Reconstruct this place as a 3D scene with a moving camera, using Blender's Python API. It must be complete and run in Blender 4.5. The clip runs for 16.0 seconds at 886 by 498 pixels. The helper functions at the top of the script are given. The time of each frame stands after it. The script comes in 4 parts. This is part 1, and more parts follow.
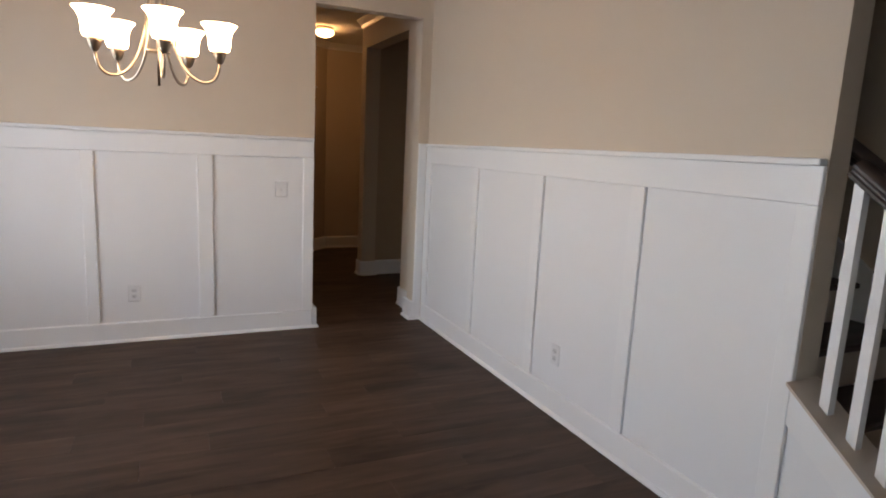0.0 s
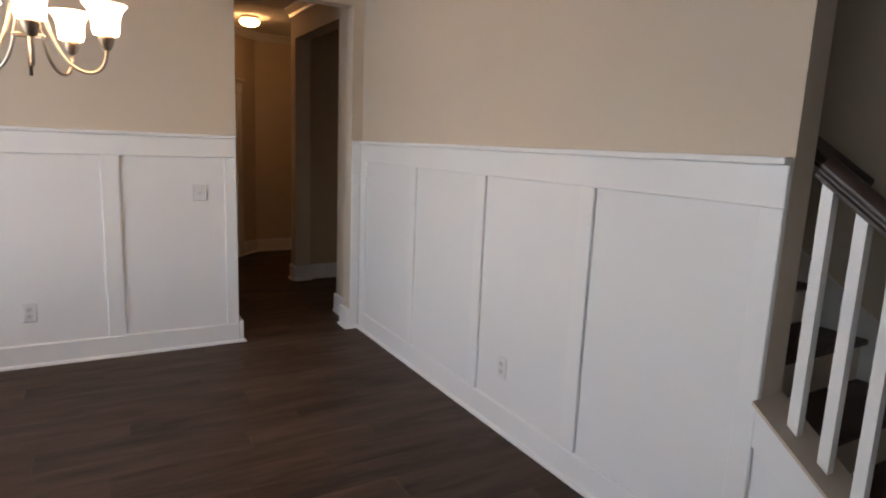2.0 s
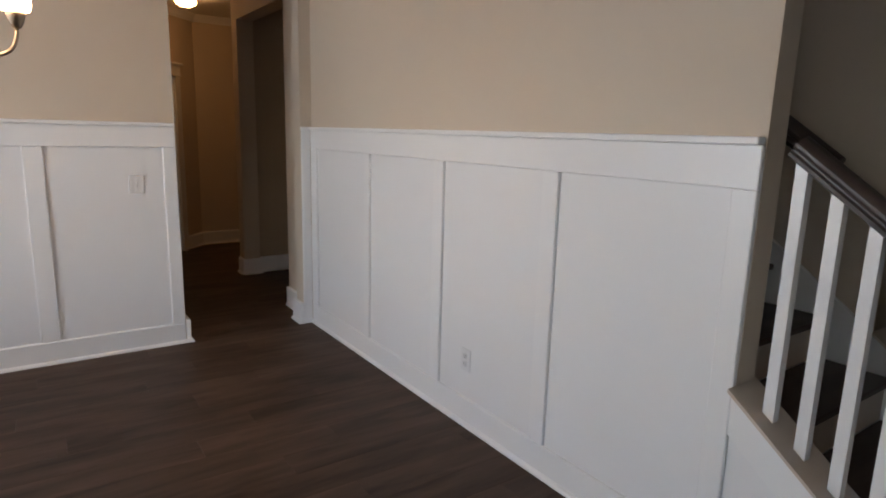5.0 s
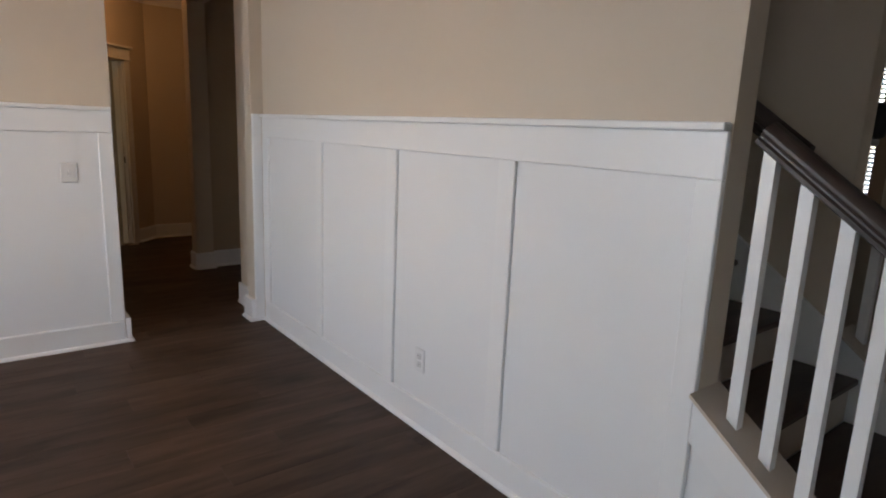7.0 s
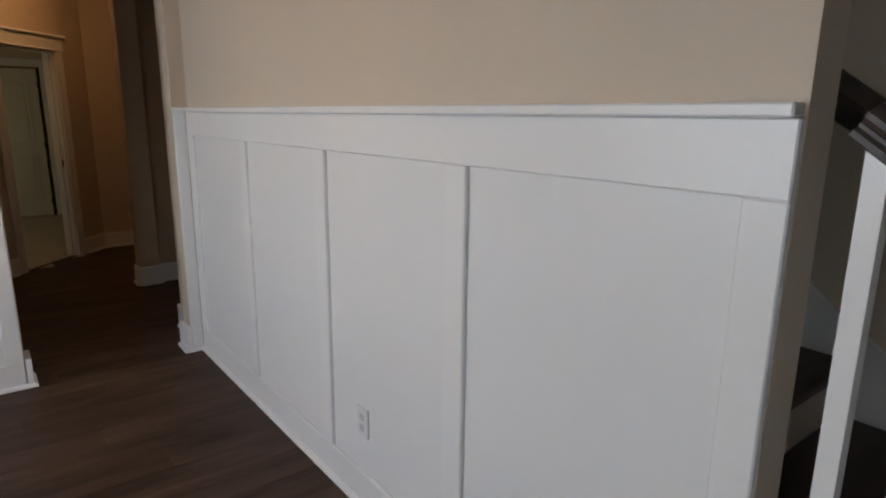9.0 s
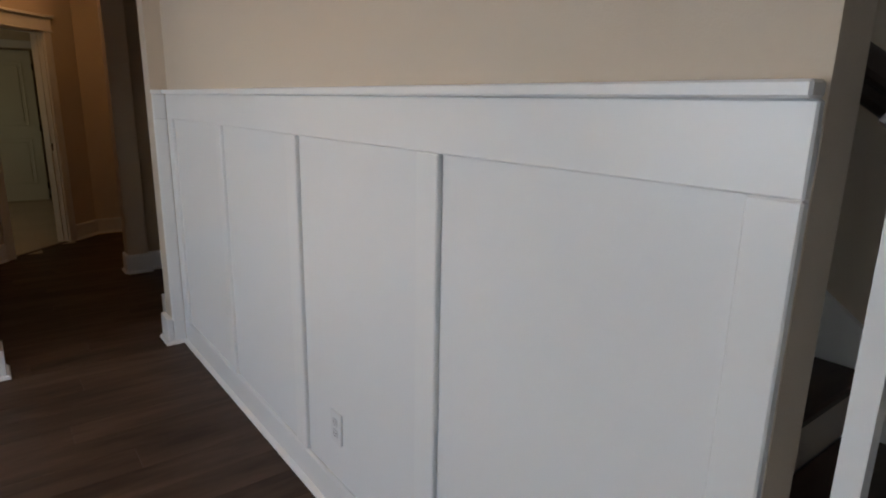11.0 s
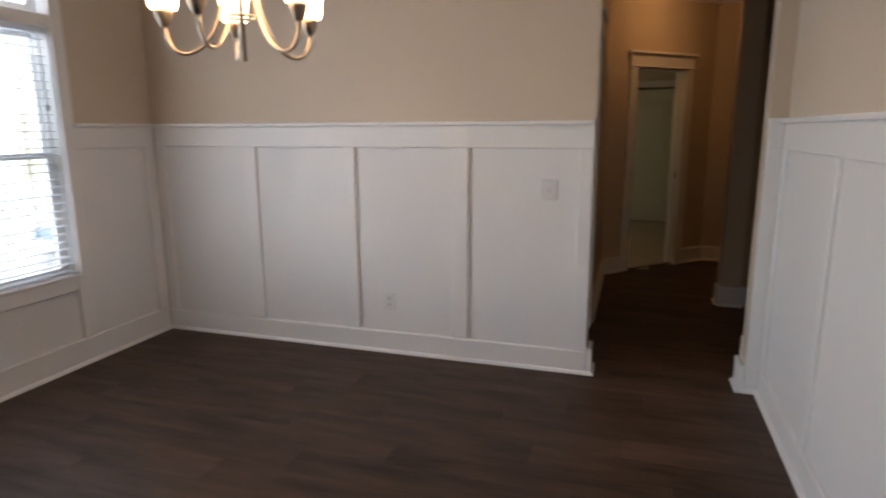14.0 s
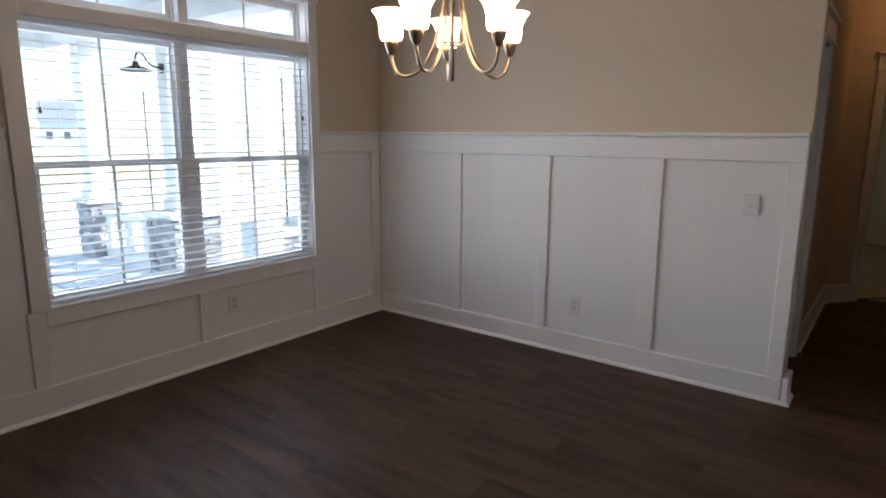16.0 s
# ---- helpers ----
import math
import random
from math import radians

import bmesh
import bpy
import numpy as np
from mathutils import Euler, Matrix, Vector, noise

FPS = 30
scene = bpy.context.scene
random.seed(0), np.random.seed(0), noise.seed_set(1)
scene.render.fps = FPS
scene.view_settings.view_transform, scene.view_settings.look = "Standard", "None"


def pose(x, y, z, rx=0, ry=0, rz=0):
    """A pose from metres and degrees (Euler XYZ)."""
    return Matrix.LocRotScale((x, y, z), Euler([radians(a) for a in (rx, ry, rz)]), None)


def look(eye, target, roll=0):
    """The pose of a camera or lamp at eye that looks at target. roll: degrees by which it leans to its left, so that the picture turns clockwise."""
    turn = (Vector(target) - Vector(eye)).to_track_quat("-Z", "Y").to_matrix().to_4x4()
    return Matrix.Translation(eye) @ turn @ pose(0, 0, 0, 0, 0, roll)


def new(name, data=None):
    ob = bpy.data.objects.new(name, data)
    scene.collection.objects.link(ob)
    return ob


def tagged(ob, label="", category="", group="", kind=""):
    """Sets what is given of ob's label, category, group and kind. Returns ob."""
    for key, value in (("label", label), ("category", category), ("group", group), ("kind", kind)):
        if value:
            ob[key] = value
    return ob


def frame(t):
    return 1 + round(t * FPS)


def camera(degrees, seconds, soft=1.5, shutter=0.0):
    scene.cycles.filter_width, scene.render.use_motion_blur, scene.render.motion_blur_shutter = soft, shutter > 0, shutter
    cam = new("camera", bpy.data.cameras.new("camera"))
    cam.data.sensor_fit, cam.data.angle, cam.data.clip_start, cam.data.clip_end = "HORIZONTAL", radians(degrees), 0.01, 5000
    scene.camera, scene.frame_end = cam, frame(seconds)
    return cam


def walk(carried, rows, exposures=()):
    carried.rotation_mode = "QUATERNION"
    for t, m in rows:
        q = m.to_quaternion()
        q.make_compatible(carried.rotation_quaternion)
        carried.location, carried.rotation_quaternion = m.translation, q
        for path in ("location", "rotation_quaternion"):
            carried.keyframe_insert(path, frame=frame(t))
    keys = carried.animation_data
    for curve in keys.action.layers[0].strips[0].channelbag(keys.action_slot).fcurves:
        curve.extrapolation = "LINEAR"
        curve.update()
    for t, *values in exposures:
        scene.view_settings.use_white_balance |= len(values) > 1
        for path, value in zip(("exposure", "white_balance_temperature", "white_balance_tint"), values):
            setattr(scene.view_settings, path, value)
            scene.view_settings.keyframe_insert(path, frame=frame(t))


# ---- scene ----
cam = camera(72.9, 16.0, soft=1.9, shutter=0.5)
PATH = [
    (0, (0.069, 0.227, 1.482), (0.898, 2.017, 1.149), 2.8),
    (0.5, (0.049, 0.24, 1.478), (0.885, 2.022, 1.127), 2.6),
    (1, (0.081, 0.283, 1.488), (0.957, 2.044, 1.12), 2.5),
    (1.5, (0.183, 0.363, 1.492), (1.101, 2.103, 1.133), 2.6),
    (2, (0.225, 0.468, 1.499), (1.221, 2.169, 1.159), 2.4),
    (2.5, (0.245, 0.544, 1.507), (1.299, 2.21, 1.176), 2.1),
    (3, (0.251, 0.58, 1.516), (1.337, 2.224, 1.172), 1.8),
    (3.5, (0.245, 0.59, 1.506), (1.348, 2.219, 1.147), 1.7),
    (4, (0.241, 0.588, 1.5), (1.354, 2.206, 1.125), 1.6),
    (6.3, (0.341, 0.636, 1.475), (1.505, 2.215, 1.085), 1.7),
    (6.5, (0.35, 0.644, 1.468), (1.533, 2.208, 1.075), 1.8),
    (7, (0.438, 0.686, 1.462), (1.639, 2.236, 1.066), 2.3),
    (7.5, (0.601, 0.767, 1.475), (1.804, 2.31, 1.06), 2.0),
    (8, (0.741, 0.887, 1.459), (1.966, 2.415, 1.051), 2.2),
    (8.5, (0.889, 1.022, 1.472), (2.122, 2.538, 1.049), 2.2),
    (9, (1.013, 1.113, 1.482), (2.216, 2.65, 1.045), 0.6),
    (11.5, (1.187, 1.205, 1.469), (2.351, 2.758, 0.985), 1.3),
    (12, (1.177, 1.265, 1.474), (2.208, 2.917, 1.018), 0.6),
    (12.5, (1.173, 1.409, 1.473), (1.879, 3.231, 1.048), -0.1),
    (13, (1.25, 1.449, 1.472), (1.43, 3.398, 1.061), -1.8),
    (13.5, (1.269, 1.46, 1.467), (1.02, 3.404, 1.066), -1.4),
    (14, (1.323, 1.39, 1.463), (0.728, 3.258, 1.07), -0.3),
    (14.5, (1.381, 1.36, 1.451), (0.533, 3.13, 1.069), 0.3),
    (15, (1.462, 1.334, 1.465), (0.427, 3.0, 1.075), 0.8),
    (15.5, (1.501, 1.289, 1.467), (0.349, 2.878, 1.082), 0.3),
    (16, (1.503, 1.232, 1.482), (0.314, 2.796, 1.109), 0.3),
]
EXPOSURES = [(0, 2.87, 6900, 20), (2, 2.79, 6880, 20), (4, 2.73, 6850, 19), (7.5, 2.81, 6700, 18), (9, 2.67, 6650, 17), (11.5, 2.63, 6600, 16), (12.5, 2.58, 6910, 20), (13.5, 2.49, 7010, 21), (14, 2.59, 6960, 20), (16, 2.19, 6640, 18)]
walk(cam, [(t, look(eye, target, roll)) for t, eye, target, roll in PATH], EXPOSURES)

WINDOW_POWER, ENTRY_POWER, FAR_FILL_POWER, SHADE_EMIT, DOME_EMIT, BULB_POWER = 7.9, 0.5, 1.1, 2.5, 3.4, 0.21

# ---- world, sun, lights ----
world = bpy.data.worlds.new("sky")
scene.world = world
world.use_nodes = True
wn = world.node_tree.nodes
sky = wn.new("ShaderNodeTexSky")
sky.sky_type = "NISHITA"
sky.sun_disc = False
sky.sun_elevation = radians(41)
sky.sun_rotation = radians(39)
world.node_tree.links.new(sky.outputs[0], wn["Background"].inputs[0])
wn["Background"].inputs[1].default_value = 0.125

sun = new("sun", bpy.data.lights.new("sun", "SUN"))
sun.data.energy = 3.3
sun.data.angle = radians(0.6)
sun.data.color = (1.0, 0.95, 0.88)
sun.matrix_world = look((12, 15, 17), (0, 0, 0))


def area(name, m, w, h, power, col):
    ob = new(name, bpy.data.lights.new(name, "AREA"))
    ob.data.shape = "RECTANGLE"
    ob.data.size, ob.data.size_y, ob.data.energy, ob.data.color = w, h, power, col
    ob.matrix_world = m
    return ob


# skylight coming in by the dining room window
area("window_skylight", look((-2.13, 3.29, 1.5), (0, 3.29, 1.3)), 1.72, 1.72, WINDOW_POWER, (0.80, 0.91, 1.0))
area("window_daylight", look((-1.95, 3.29, 1.5), (0, 3.29, 1.35)), 1.72, 1.72, WINDOW_POWER * 0.25, (0.82, 0.92, 1.0))
# daylight from the glazed entry on the porch side
area("entry_skylight", look((-2.0, -0.6, 1.25), (0, -0.6, 1.1)), 1.2, 1.8, ENTRY_POWER, (0.84, 0.95, 1.0))


# ---- materials ----
def mat(name, col, rough=0.5, metal=0.0, vary=0.05, scale=6.0, bump=0.0, bump_scale=200.0, emit=0.0, emit_col=None, spec=0.5, piece=0.0):
    m = bpy.data.materials.new(name)
    m.use_nodes = True
    nt = m.node_tree
    n, l = nt.nodes, nt.links
    b = n["Principled BSDF"]
    b.inputs["Roughness"].default_value = rough
    b.inputs["Metallic"].default_value = metal
    b.inputs["Specular IOR Level"].default_value = spec
    geo = n.new("ShaderNodeNewGeometry")
    nz = n.new("ShaderNodeTexNoise")
    nz.inputs["Scale"].default_value = scale
    nz.inputs["Detail"].default_value = 5
    l.new(geo.outputs["Position"], nz.inputs["Vector"])
    mix = n.new("ShaderNodeMix")
    mix.data_type = "RGBA"
    mix.inputs[6].default_value = (*[c * (1 - vary) for c in col], 1)
    mix.inputs[7].default_value = (*[min(1, c * (1 + vary)) for c in col], 1)
    l.new(nz.outputs["Fac"], mix.inputs[0])
    out = mix.outputs[2]
    if piece:
        info = n.new("ShaderNodeObjectInfo")
        mr = n.new("ShaderNodeMapRange")
        mr.inputs["To Min"].default_value = 1 - piece
        mr.inputs["To Max"].default_value = 1 + piece
        l.new(info.outputs["Random"], mr.inputs["Value"])
        hsv = n.new("ShaderNodeHueSaturation")
        l.new(mr.outputs["Result"], hsv.inputs["Value"])
        l.new(out, hsv.inputs["Color"])
        out = hsv.outputs["Color"]
    l.new(out, b.inputs["Base Color"])
    fine = n.new("ShaderNodeTexNoise")
    fine.inputs["Scale"].default_value = bump_scale
    fine.inputs["Detail"].default_value = 3
    l.new(geo.outputs["Position"], fine.inputs["Vector"])
    rr = n.new("ShaderNodeMapRange")
    rr.inputs["To Min"].default_value = max(0.02, rough - 0.06)
    rr.inputs["To Max"].default_value = min(1, rough + 0.06)
    l.new(nz.outputs["Fac"], rr.inputs["Value"])
    l.new(rr.outputs["Result"], b.inputs["Roughness"])
    if bump:
        bp = n.new("ShaderNodeBump")
        bp.inputs["Strength"].default_value = bump
        bp.inputs["Distance"].default_value = 0.002
        l.new(fine.outputs["Fac"], bp.inputs["Height"])
        l.new(bp.outputs["Normal"], b.inputs["Normal"])
    if emit:
        b.inputs["Emission Color"].default_value = (*(emit_col or col), 1)
        b.inputs["Emission Strength"].default_value = emit
    return m


def wood_mat(name, dark, light, rough, along="x", piece=0.25, spec=0.5):
    """Stretched grain and slow colour drift, shifted for every board."""
    m = bpy.data.materials.new(name)
    m.use_nodes = True
    n, l = m.node_tree.nodes, m.node_tree.links
    b = n["Principled BSDF"]
    b.inputs["Specular IOR Level"].default_value = spec
    geo, info = n.new("ShaderNodeNewGeometry"), n.new("ShaderNodeObjectInfo")
    isl = n.new("ShaderNodeMath")
    isl.operation = "ADD"
    l.new(info.outputs["Random"], isl.inputs[0])
    l.new(geo.outputs["Random Per Island"], isl.inputs[1])
    shift = n.new("ShaderNodeVectorMath")
    shift.operation = "MULTIPLY_ADD"
    shift.inputs[1].default_value = (37, 53, 11)
    l.new(isl.outputs[0], shift.inputs[0])
    l.new(geo.outputs["Position"], shift.inputs[2])
    st = n.new("ShaderNodeVectorMath")
    st.operation = "MULTIPLY"
    st.inputs[1].default_value = (2.4, 14, 14) if along == "x" else (14, 2.4, 14)
    l.new(shift.outputs[0], st.inputs[0])
    grain = n.new("ShaderNodeTexNoise")
    grain.inputs["Scale"].default_value = 1.0
    grain.inputs["Detail"].default_value = 8
    grain.inputs["Roughness"].default_value = 0.62
    grain.inputs["Distortion"].default_value = 0.5
    l.new(st.outputs[0], grain.inputs["Vector"])
    st2 = n.new("ShaderNodeVectorMath")
    st2.operation = "MULTIPLY"
    st2.inputs[1].default_value = (0.9, 4.5, 4.5) if along == "x" else (4.5, 0.9, 4.5)
    l.new(shift.outputs[0], st2.inputs[0])
    broad = n.new("ShaderNodeTexNoise")
    broad.inputs["Scale"].default_value = 1.2
    broad.inputs["Detail"].default_value = 3
    l.new(st2.outputs[0], broad.inputs["Vector"])
    add = n.new("ShaderNodeMath")
    add.operation = "MULTIPLY_ADD"
    add.inputs[1].default_value = 0.45
    l.new(grain.outputs["Fac"], add.inputs[0])
    half = n.new("ShaderNodeMath")
    half.operation = "MULTIPLY"
    half.inputs[1].default_value = 0.55
    l.new(broad.outputs["Fac"], half.inputs[0])
    l.new(half.outputs[0], add.inputs[2])
    ramp = n.new("ShaderNodeValToRGB")
    ramp.color_ramp.elements[0].position = 0.36
    ramp.color_ramp.elements[0].color = (*dark, 1)
    ramp.color_ramp.elements[1].position = 0.66
    ramp.color_ramp.elements[1].color = (*light, 1)
    l.new(add.outputs[0], ramp.inputs[0])
    mr = n.new("ShaderNodeMapRange")
    mr.inputs["To Min"].default_value = 1 - piece
    mr.inputs["To Max"].default_value = 1 + piece
    frac = n.new("ShaderNodeMath")
    frac.operation = "FRACT"
    l.new(isl.outputs[0], frac.inputs[0])
    l.new(frac.outputs[0], mr.inputs["Value"])
    hsv = n.new("ShaderNodeHueSaturation")
    l.new(mr.outputs["Result"], hsv.inputs["Value"])
    l.new(ramp.outputs["Color"], hsv.inputs["Color"])
    l.new(hsv.outputs["Color"], b.inputs["Base Color"])
    rr = n.new("ShaderNodeMapRange")
    rr.inputs["To Min"].default_value = rough + 0.1
    rr.inputs["To Max"].default_value = rough - 0.08
    l.new(grain.outputs["Fac"], rr.inputs["Value"])
    l.new(rr.outputs["Result"], b.inputs["Roughness"])
    bp = n.new("ShaderNodeBump")
    bp.inputs["Strength"].default_value = 0.25
    bp.inputs["Distance"].default_value = 0.0015
    l.new(grain.outputs["Fac"], bp.inputs["Height"])
    l.new(bp.outputs["Normal"], b.inputs["Normal"])
    return m


def glass_mat(name, tint=(0.88, 0.95, 0.97)):
    m = bpy.data.materials.new(name)
    m.use_nodes = True
    n, l = m.node_tree.nodes, m.node_tree.links
    n.remove(n["Principled BSDF"])
    clear, gloss, mix, fr = n.new("ShaderNodeBsdfTransparent"), n.new("ShaderNodeBsdfGlossy"), n.new("ShaderNodeMixShader"), n.new("ShaderNodeFresnel")
    gloss.inputs["Roughness"].default_value = 0.02
    clear.inputs[0].default_value = (*tint, 1)
    l.new(fr.outputs[0], mix.inputs[0])
    l.new(clear.outputs[0], mix.inputs[1])
    l.new(gloss.outputs[0], mix.inputs[2])
    l.new(mix.outputs[0], n["Material Output"].inputs[0])
    return m


PAINT = mat("greige_wall_paint", (0.592, 0.510, 0.420), 0.75, vary=0.03, scale=1.5, bump=0.25, bump_scale=260, spec=0.3)
TRIM = mat("white_semigloss_trim", (0.795, 0.80, 0.81), 0.33, vary=0.018, scale=3, bump=0.06, bump_scale=90)
CAPPAINT = mat("greige_trim_enamel", (0.55, 0.47, 0.40), 0.45, vary=0.03, scale=4, bump=0.06, bump_scale=90)
PANEL = mat("white_panel_paint", (0.775, 0.78, 0.795), 0.36, vary=0.02, scale=2.2, bump=0.12, bump_scale=240)
CEIL = mat("ceiling_white", (0.78, 0.77, 0.75), 0.9, vary=0.02, scale=2, bump=0.4, bump_scale=150, spec=0.2)
PLANK = wood_mat("dark_brown_vinyl_plank", (0.030, 0.0182, 0.0128), (0.094, 0.058, 0.041), 0.50, "x", 0.07, 0.20)
TREAD = wood_mat("espresso_stair_tread", (0.036, 0.017, 0.012), (0.085, 0.043, 0.030), 0.42, "x", 0.1)
RAILWOOD = wood_mat("dark_stained_rail", (0.024, 0.0165, 0.014), (0.058, 0.041, 0.035), 0.40, "y", 0.05)
NICKEL = mat("brushed_nickel", (0.56, 0.47, 0.37), 0.3, 1.0, vary=0.06, scale=40, bump=0.1, bump_scale=400)
NICKEL_DARK = mat("aged_nickel_cup", (0.36, 0.28, 0.21), 0.36, 1.0, vary=0.08, scale=40, bump=0.1, bump_scale=400)
SHADE = mat("lit_opal_glass", (0.9, 0.86, 0.78), 0.3, vary=0.02, scale=20, emit=SHADE_EMIT, emit_col=(1.0, 0.68, 0.38))
DOME = mat("lit_dome_glass", (0.9, 0.85, 0.75), 0.3, vary=0.02, scale=20, emit=DOME_EMIT, emit_col=(1.0, 0.52, 0.19))
PLATE = mat("white_plastic_plate", (0.72, 0.725, 0.74), 0.3, vary=0.01, scale=20)
RECEPTACLE = mat("grey_white_receptacle", (0.60, 0.60, 0.62), 0.35, vary=0.02, scale=20)
SLOT = mat("dark_slot", (0.05, 0.05, 0.05), 0.6)
VINYL = mat("white_vinyl_frame", (0.86, 0.87, 0.88), 0.4, vary=0.02, scale=8)
SLAT = mat("white_faux_wood_slat", (0.80, 0.81, 0.83), 0.42, vary=0.02, scale=12, bump=0.05, bump_scale=80)
# the thin slats let some daylight through
sn, sl_ = SLAT.node_tree.nodes, SLAT.node_tree.links
thin, both = sn.new("ShaderNodeBsdfTranslucent"), sn.new("ShaderNodeMixShader")
thin.inputs[0].default_value = (0.82, 0.85, 0.88, 1)
both.inputs[0].default_value = 0.45
sl_.new(sn["Principled BSDF"].outputs[0], both.inputs[1])
sl_.new(thin.outputs[0], both.inputs[2])
sl_.new(both.outputs[0], sn["Material Output"].inputs[0])
GLASS = glass_mat("window_glass")
DOORPAINT = mat("white_door_paint", (0.70, 0.70, 0.63), 0.42, vary=0.02, scale=4, bump=0.08, bump_scale=120)
STEEL = mat("dark_steel", (0.10, 0.09, 0.08), 0.4, 0.8)
BLACK = mat("black_painted_metal", (0.02, 0.022, 0.025), 0.4, 0.3, vary=0.1)
TILE = mat("beige_floor_tile", (0.42, 0.36, 0.29), 0.45, vary=0.12, scale=9, piece=0.06)
DECK = mat("pale_porch_concrete", (0.68, 0.74, 0.76), 0.8, vary=0.06, scale=5, bump=0.3, bump_scale=60, piece=0.05)
STONE = mat("grey_ledge_stone", (0.36, 0.37, 0.39), 0.85, vary=0.25, scale=14, bump=0.8, bump_scale=70, piece=0.35)
WHITE_EXT = mat("white_exterior_trim", (0.86, 0.86, 0.86), 0.6, vary=0.02, scale=4)
SIDING = mat("blue_grey_siding", (0.15, 0.215, 0.27), 0.7, vary=0.05, scale=4, bump=0.2, bump_scale=60)
PALE_SIDING = mat("pale_blue_siding", (0.42, 0.52, 0.58), 0.7, vary=0.05, scale=2, bump=0.2, bump_scale=60)
ROOF = mat("grey_shingle_roof", (0.17, 0.19, 0.22), 0.9, vary=0.2, scale=20, bump=0.6, bump_scale=40)
GROUND = mat("pale_dry_ground", (0.50, 0.48, 0.44), 0.95, vary=0.25, scale=0.5, bump=0.5, bump_scale=20)
LAWN = mat("dry_grass", (0.36, 0.34, 0.20), 0.95, vary=0.3, scale=1.5, bump=0.8, bump_scale=60)
DARKGLASS = mat("far_window_glass", (0.06, 0.08, 0.10), 0.1, vary=0.1, scale=1)


# ---- mesh helpers ----
def bx(bm, x0, y0, z0, x1, y1, z1, bev=0.0, m=None):
    r = bmesh.ops.create_cube(bm, size=1)
    vs = r["verts"]
    for v in vs:
        v.co = Vector(((x0 + x1) / 2 + v.co.x * abs(x1 - x0), (y0 + y1) / 2 + v.co.y * abs(y1 - y0), (z0 + z1) / 2 + v.co.z * abs(z1 - z0)))
    if bev:
        es = list({e for v in vs for e in v.link_edges})
        vs = list({v for f in bmesh.ops.bevel(bm, geom=es, offset=bev, segments=1, profile=0.5, affect="EDGES")["faces"] for v in f.verts} | {v for v in vs if v.is_valid})
    if m is not None:
        bmesh.ops.transform(bm, matrix=m, verts=vs)
    return bm


def prism(bm, pts, axis, a, b):
    """Extrude the outline pts (two coordinates) along axis from a to b."""
    def co(p, t):
        return (t, p[0], p[1]) if axis == "x" else (p[0], t, p[1]) if axis == "y" else (p[0], p[1], t)
    va = [bm.verts.new(co(p, a)) for p in pts]
    vb = [bm.verts.new(co(p, b)) for p in pts]
    bm.faces.new(va)
    bm.faces.new(list(reversed(vb)))
    for i in range(len(pts)):
        j = (i + 1) % len(pts)
        bm.faces.new((va[j], va[i], vb[i], vb[j]))
    bmesh.ops.recalc_face_normals(bm, faces=bm.faces)
    return bm


def lathe(bm, prof, seg=24, c=(0, 0, 0)):
    rings = []
    for r, z in prof:
        rings.append([bm.verts.new((c[0] + r * math.cos(2 * math.pi * k / seg), c[1] + r * math.sin(2 * math.pi * k / seg), c[2] + z)) for k in range(seg)])
    for a, b in zip(rings, rings[1:]):
        for k in range(seg):
            bm.faces.new((a[k], a[(k + 1) % seg], b[(k + 1) % seg], b[k])).smooth = True
    return bm


def tube(bm, pts, r, seg=10):
    pts = [Vector(p) for p in pts]
    rings, side = [], None
    for i, p in enumerate(pts):
        d = (pts[min(i + 1, len(pts) - 1)] - pts[max(i - 1, 0)]).normalized()
        if side is None:
            side = d.orthogonal().normalized()
        side = (side - d * side.dot(d)).normalized()
        up = d.cross(side)
        rings.append([bm.verts.new(p + r * (math.cos(2 * math.pi * k / seg) * side + math.sin(2 * math.pi * k / seg) * up)) for k in range(seg)])
    for a, b in zip(rings, rings[1:]):
        for k in range(seg):
            bm.faces.new((a[k], a[(k + 1) % seg], b[(k + 1) % seg], b[k])).smooth = True
    bm.faces.new(list(reversed(rings[0])))
    bm.faces.new(rings[-1])
    bmesh.ops.recalc_face_normals(bm, faces=bm.faces)
    return bm


def bez(p0, p1, p2, p3, n=12):
    out = []
    for i in range(n + 1):
        t = i / n
        out.append(tuple((1 - t) ** 3 * a + 3 * (1 - t) ** 2 * t * b + 3 * (1 - t) * t * t * c + t ** 3 * d for a, b, c, d in zip(p0, p1, p2, p3)))
    return out


def part(name, bm, material, parent=None, label="", m=None):
    me = bpy.data.meshes.new(name)
    bm.to_mesh(me)
    bm.free()
    me.materials.append(material)
    ob = new(name, me)
    if m is not None:
        ob.matrix_world = m
    if parent is not None:
        ob.parent = parent
        if m is not None:
            ob.matrix_parent_inverse = Matrix.Identity(4)
            ob.matrix_basis = m
    if label:
        ob["label"] = label
    return ob


def solid(name, boxes, material, label, kind="structure", category="", parent=None):
    bm = bmesh.new()
    for b in boxes:
        bx(bm, *b)
    ob = part(name, bm, material, parent)
    return tagged(ob, label, category, kind=kind)


def board(name, parent, x0, y0, z0, x1, y1, z1, material=None, bev=0.0035):
    return part(name, bx(bmesh.new(), x0, y0, z0, x1, y1, z1, bev), material or TRIM, parent)


def empty(name, loc, label, category, group=""):
    ob = new(name)
    ob.location = loc
    ob.empty_display_size = 0.1
    return tagged(ob, label, category, group)


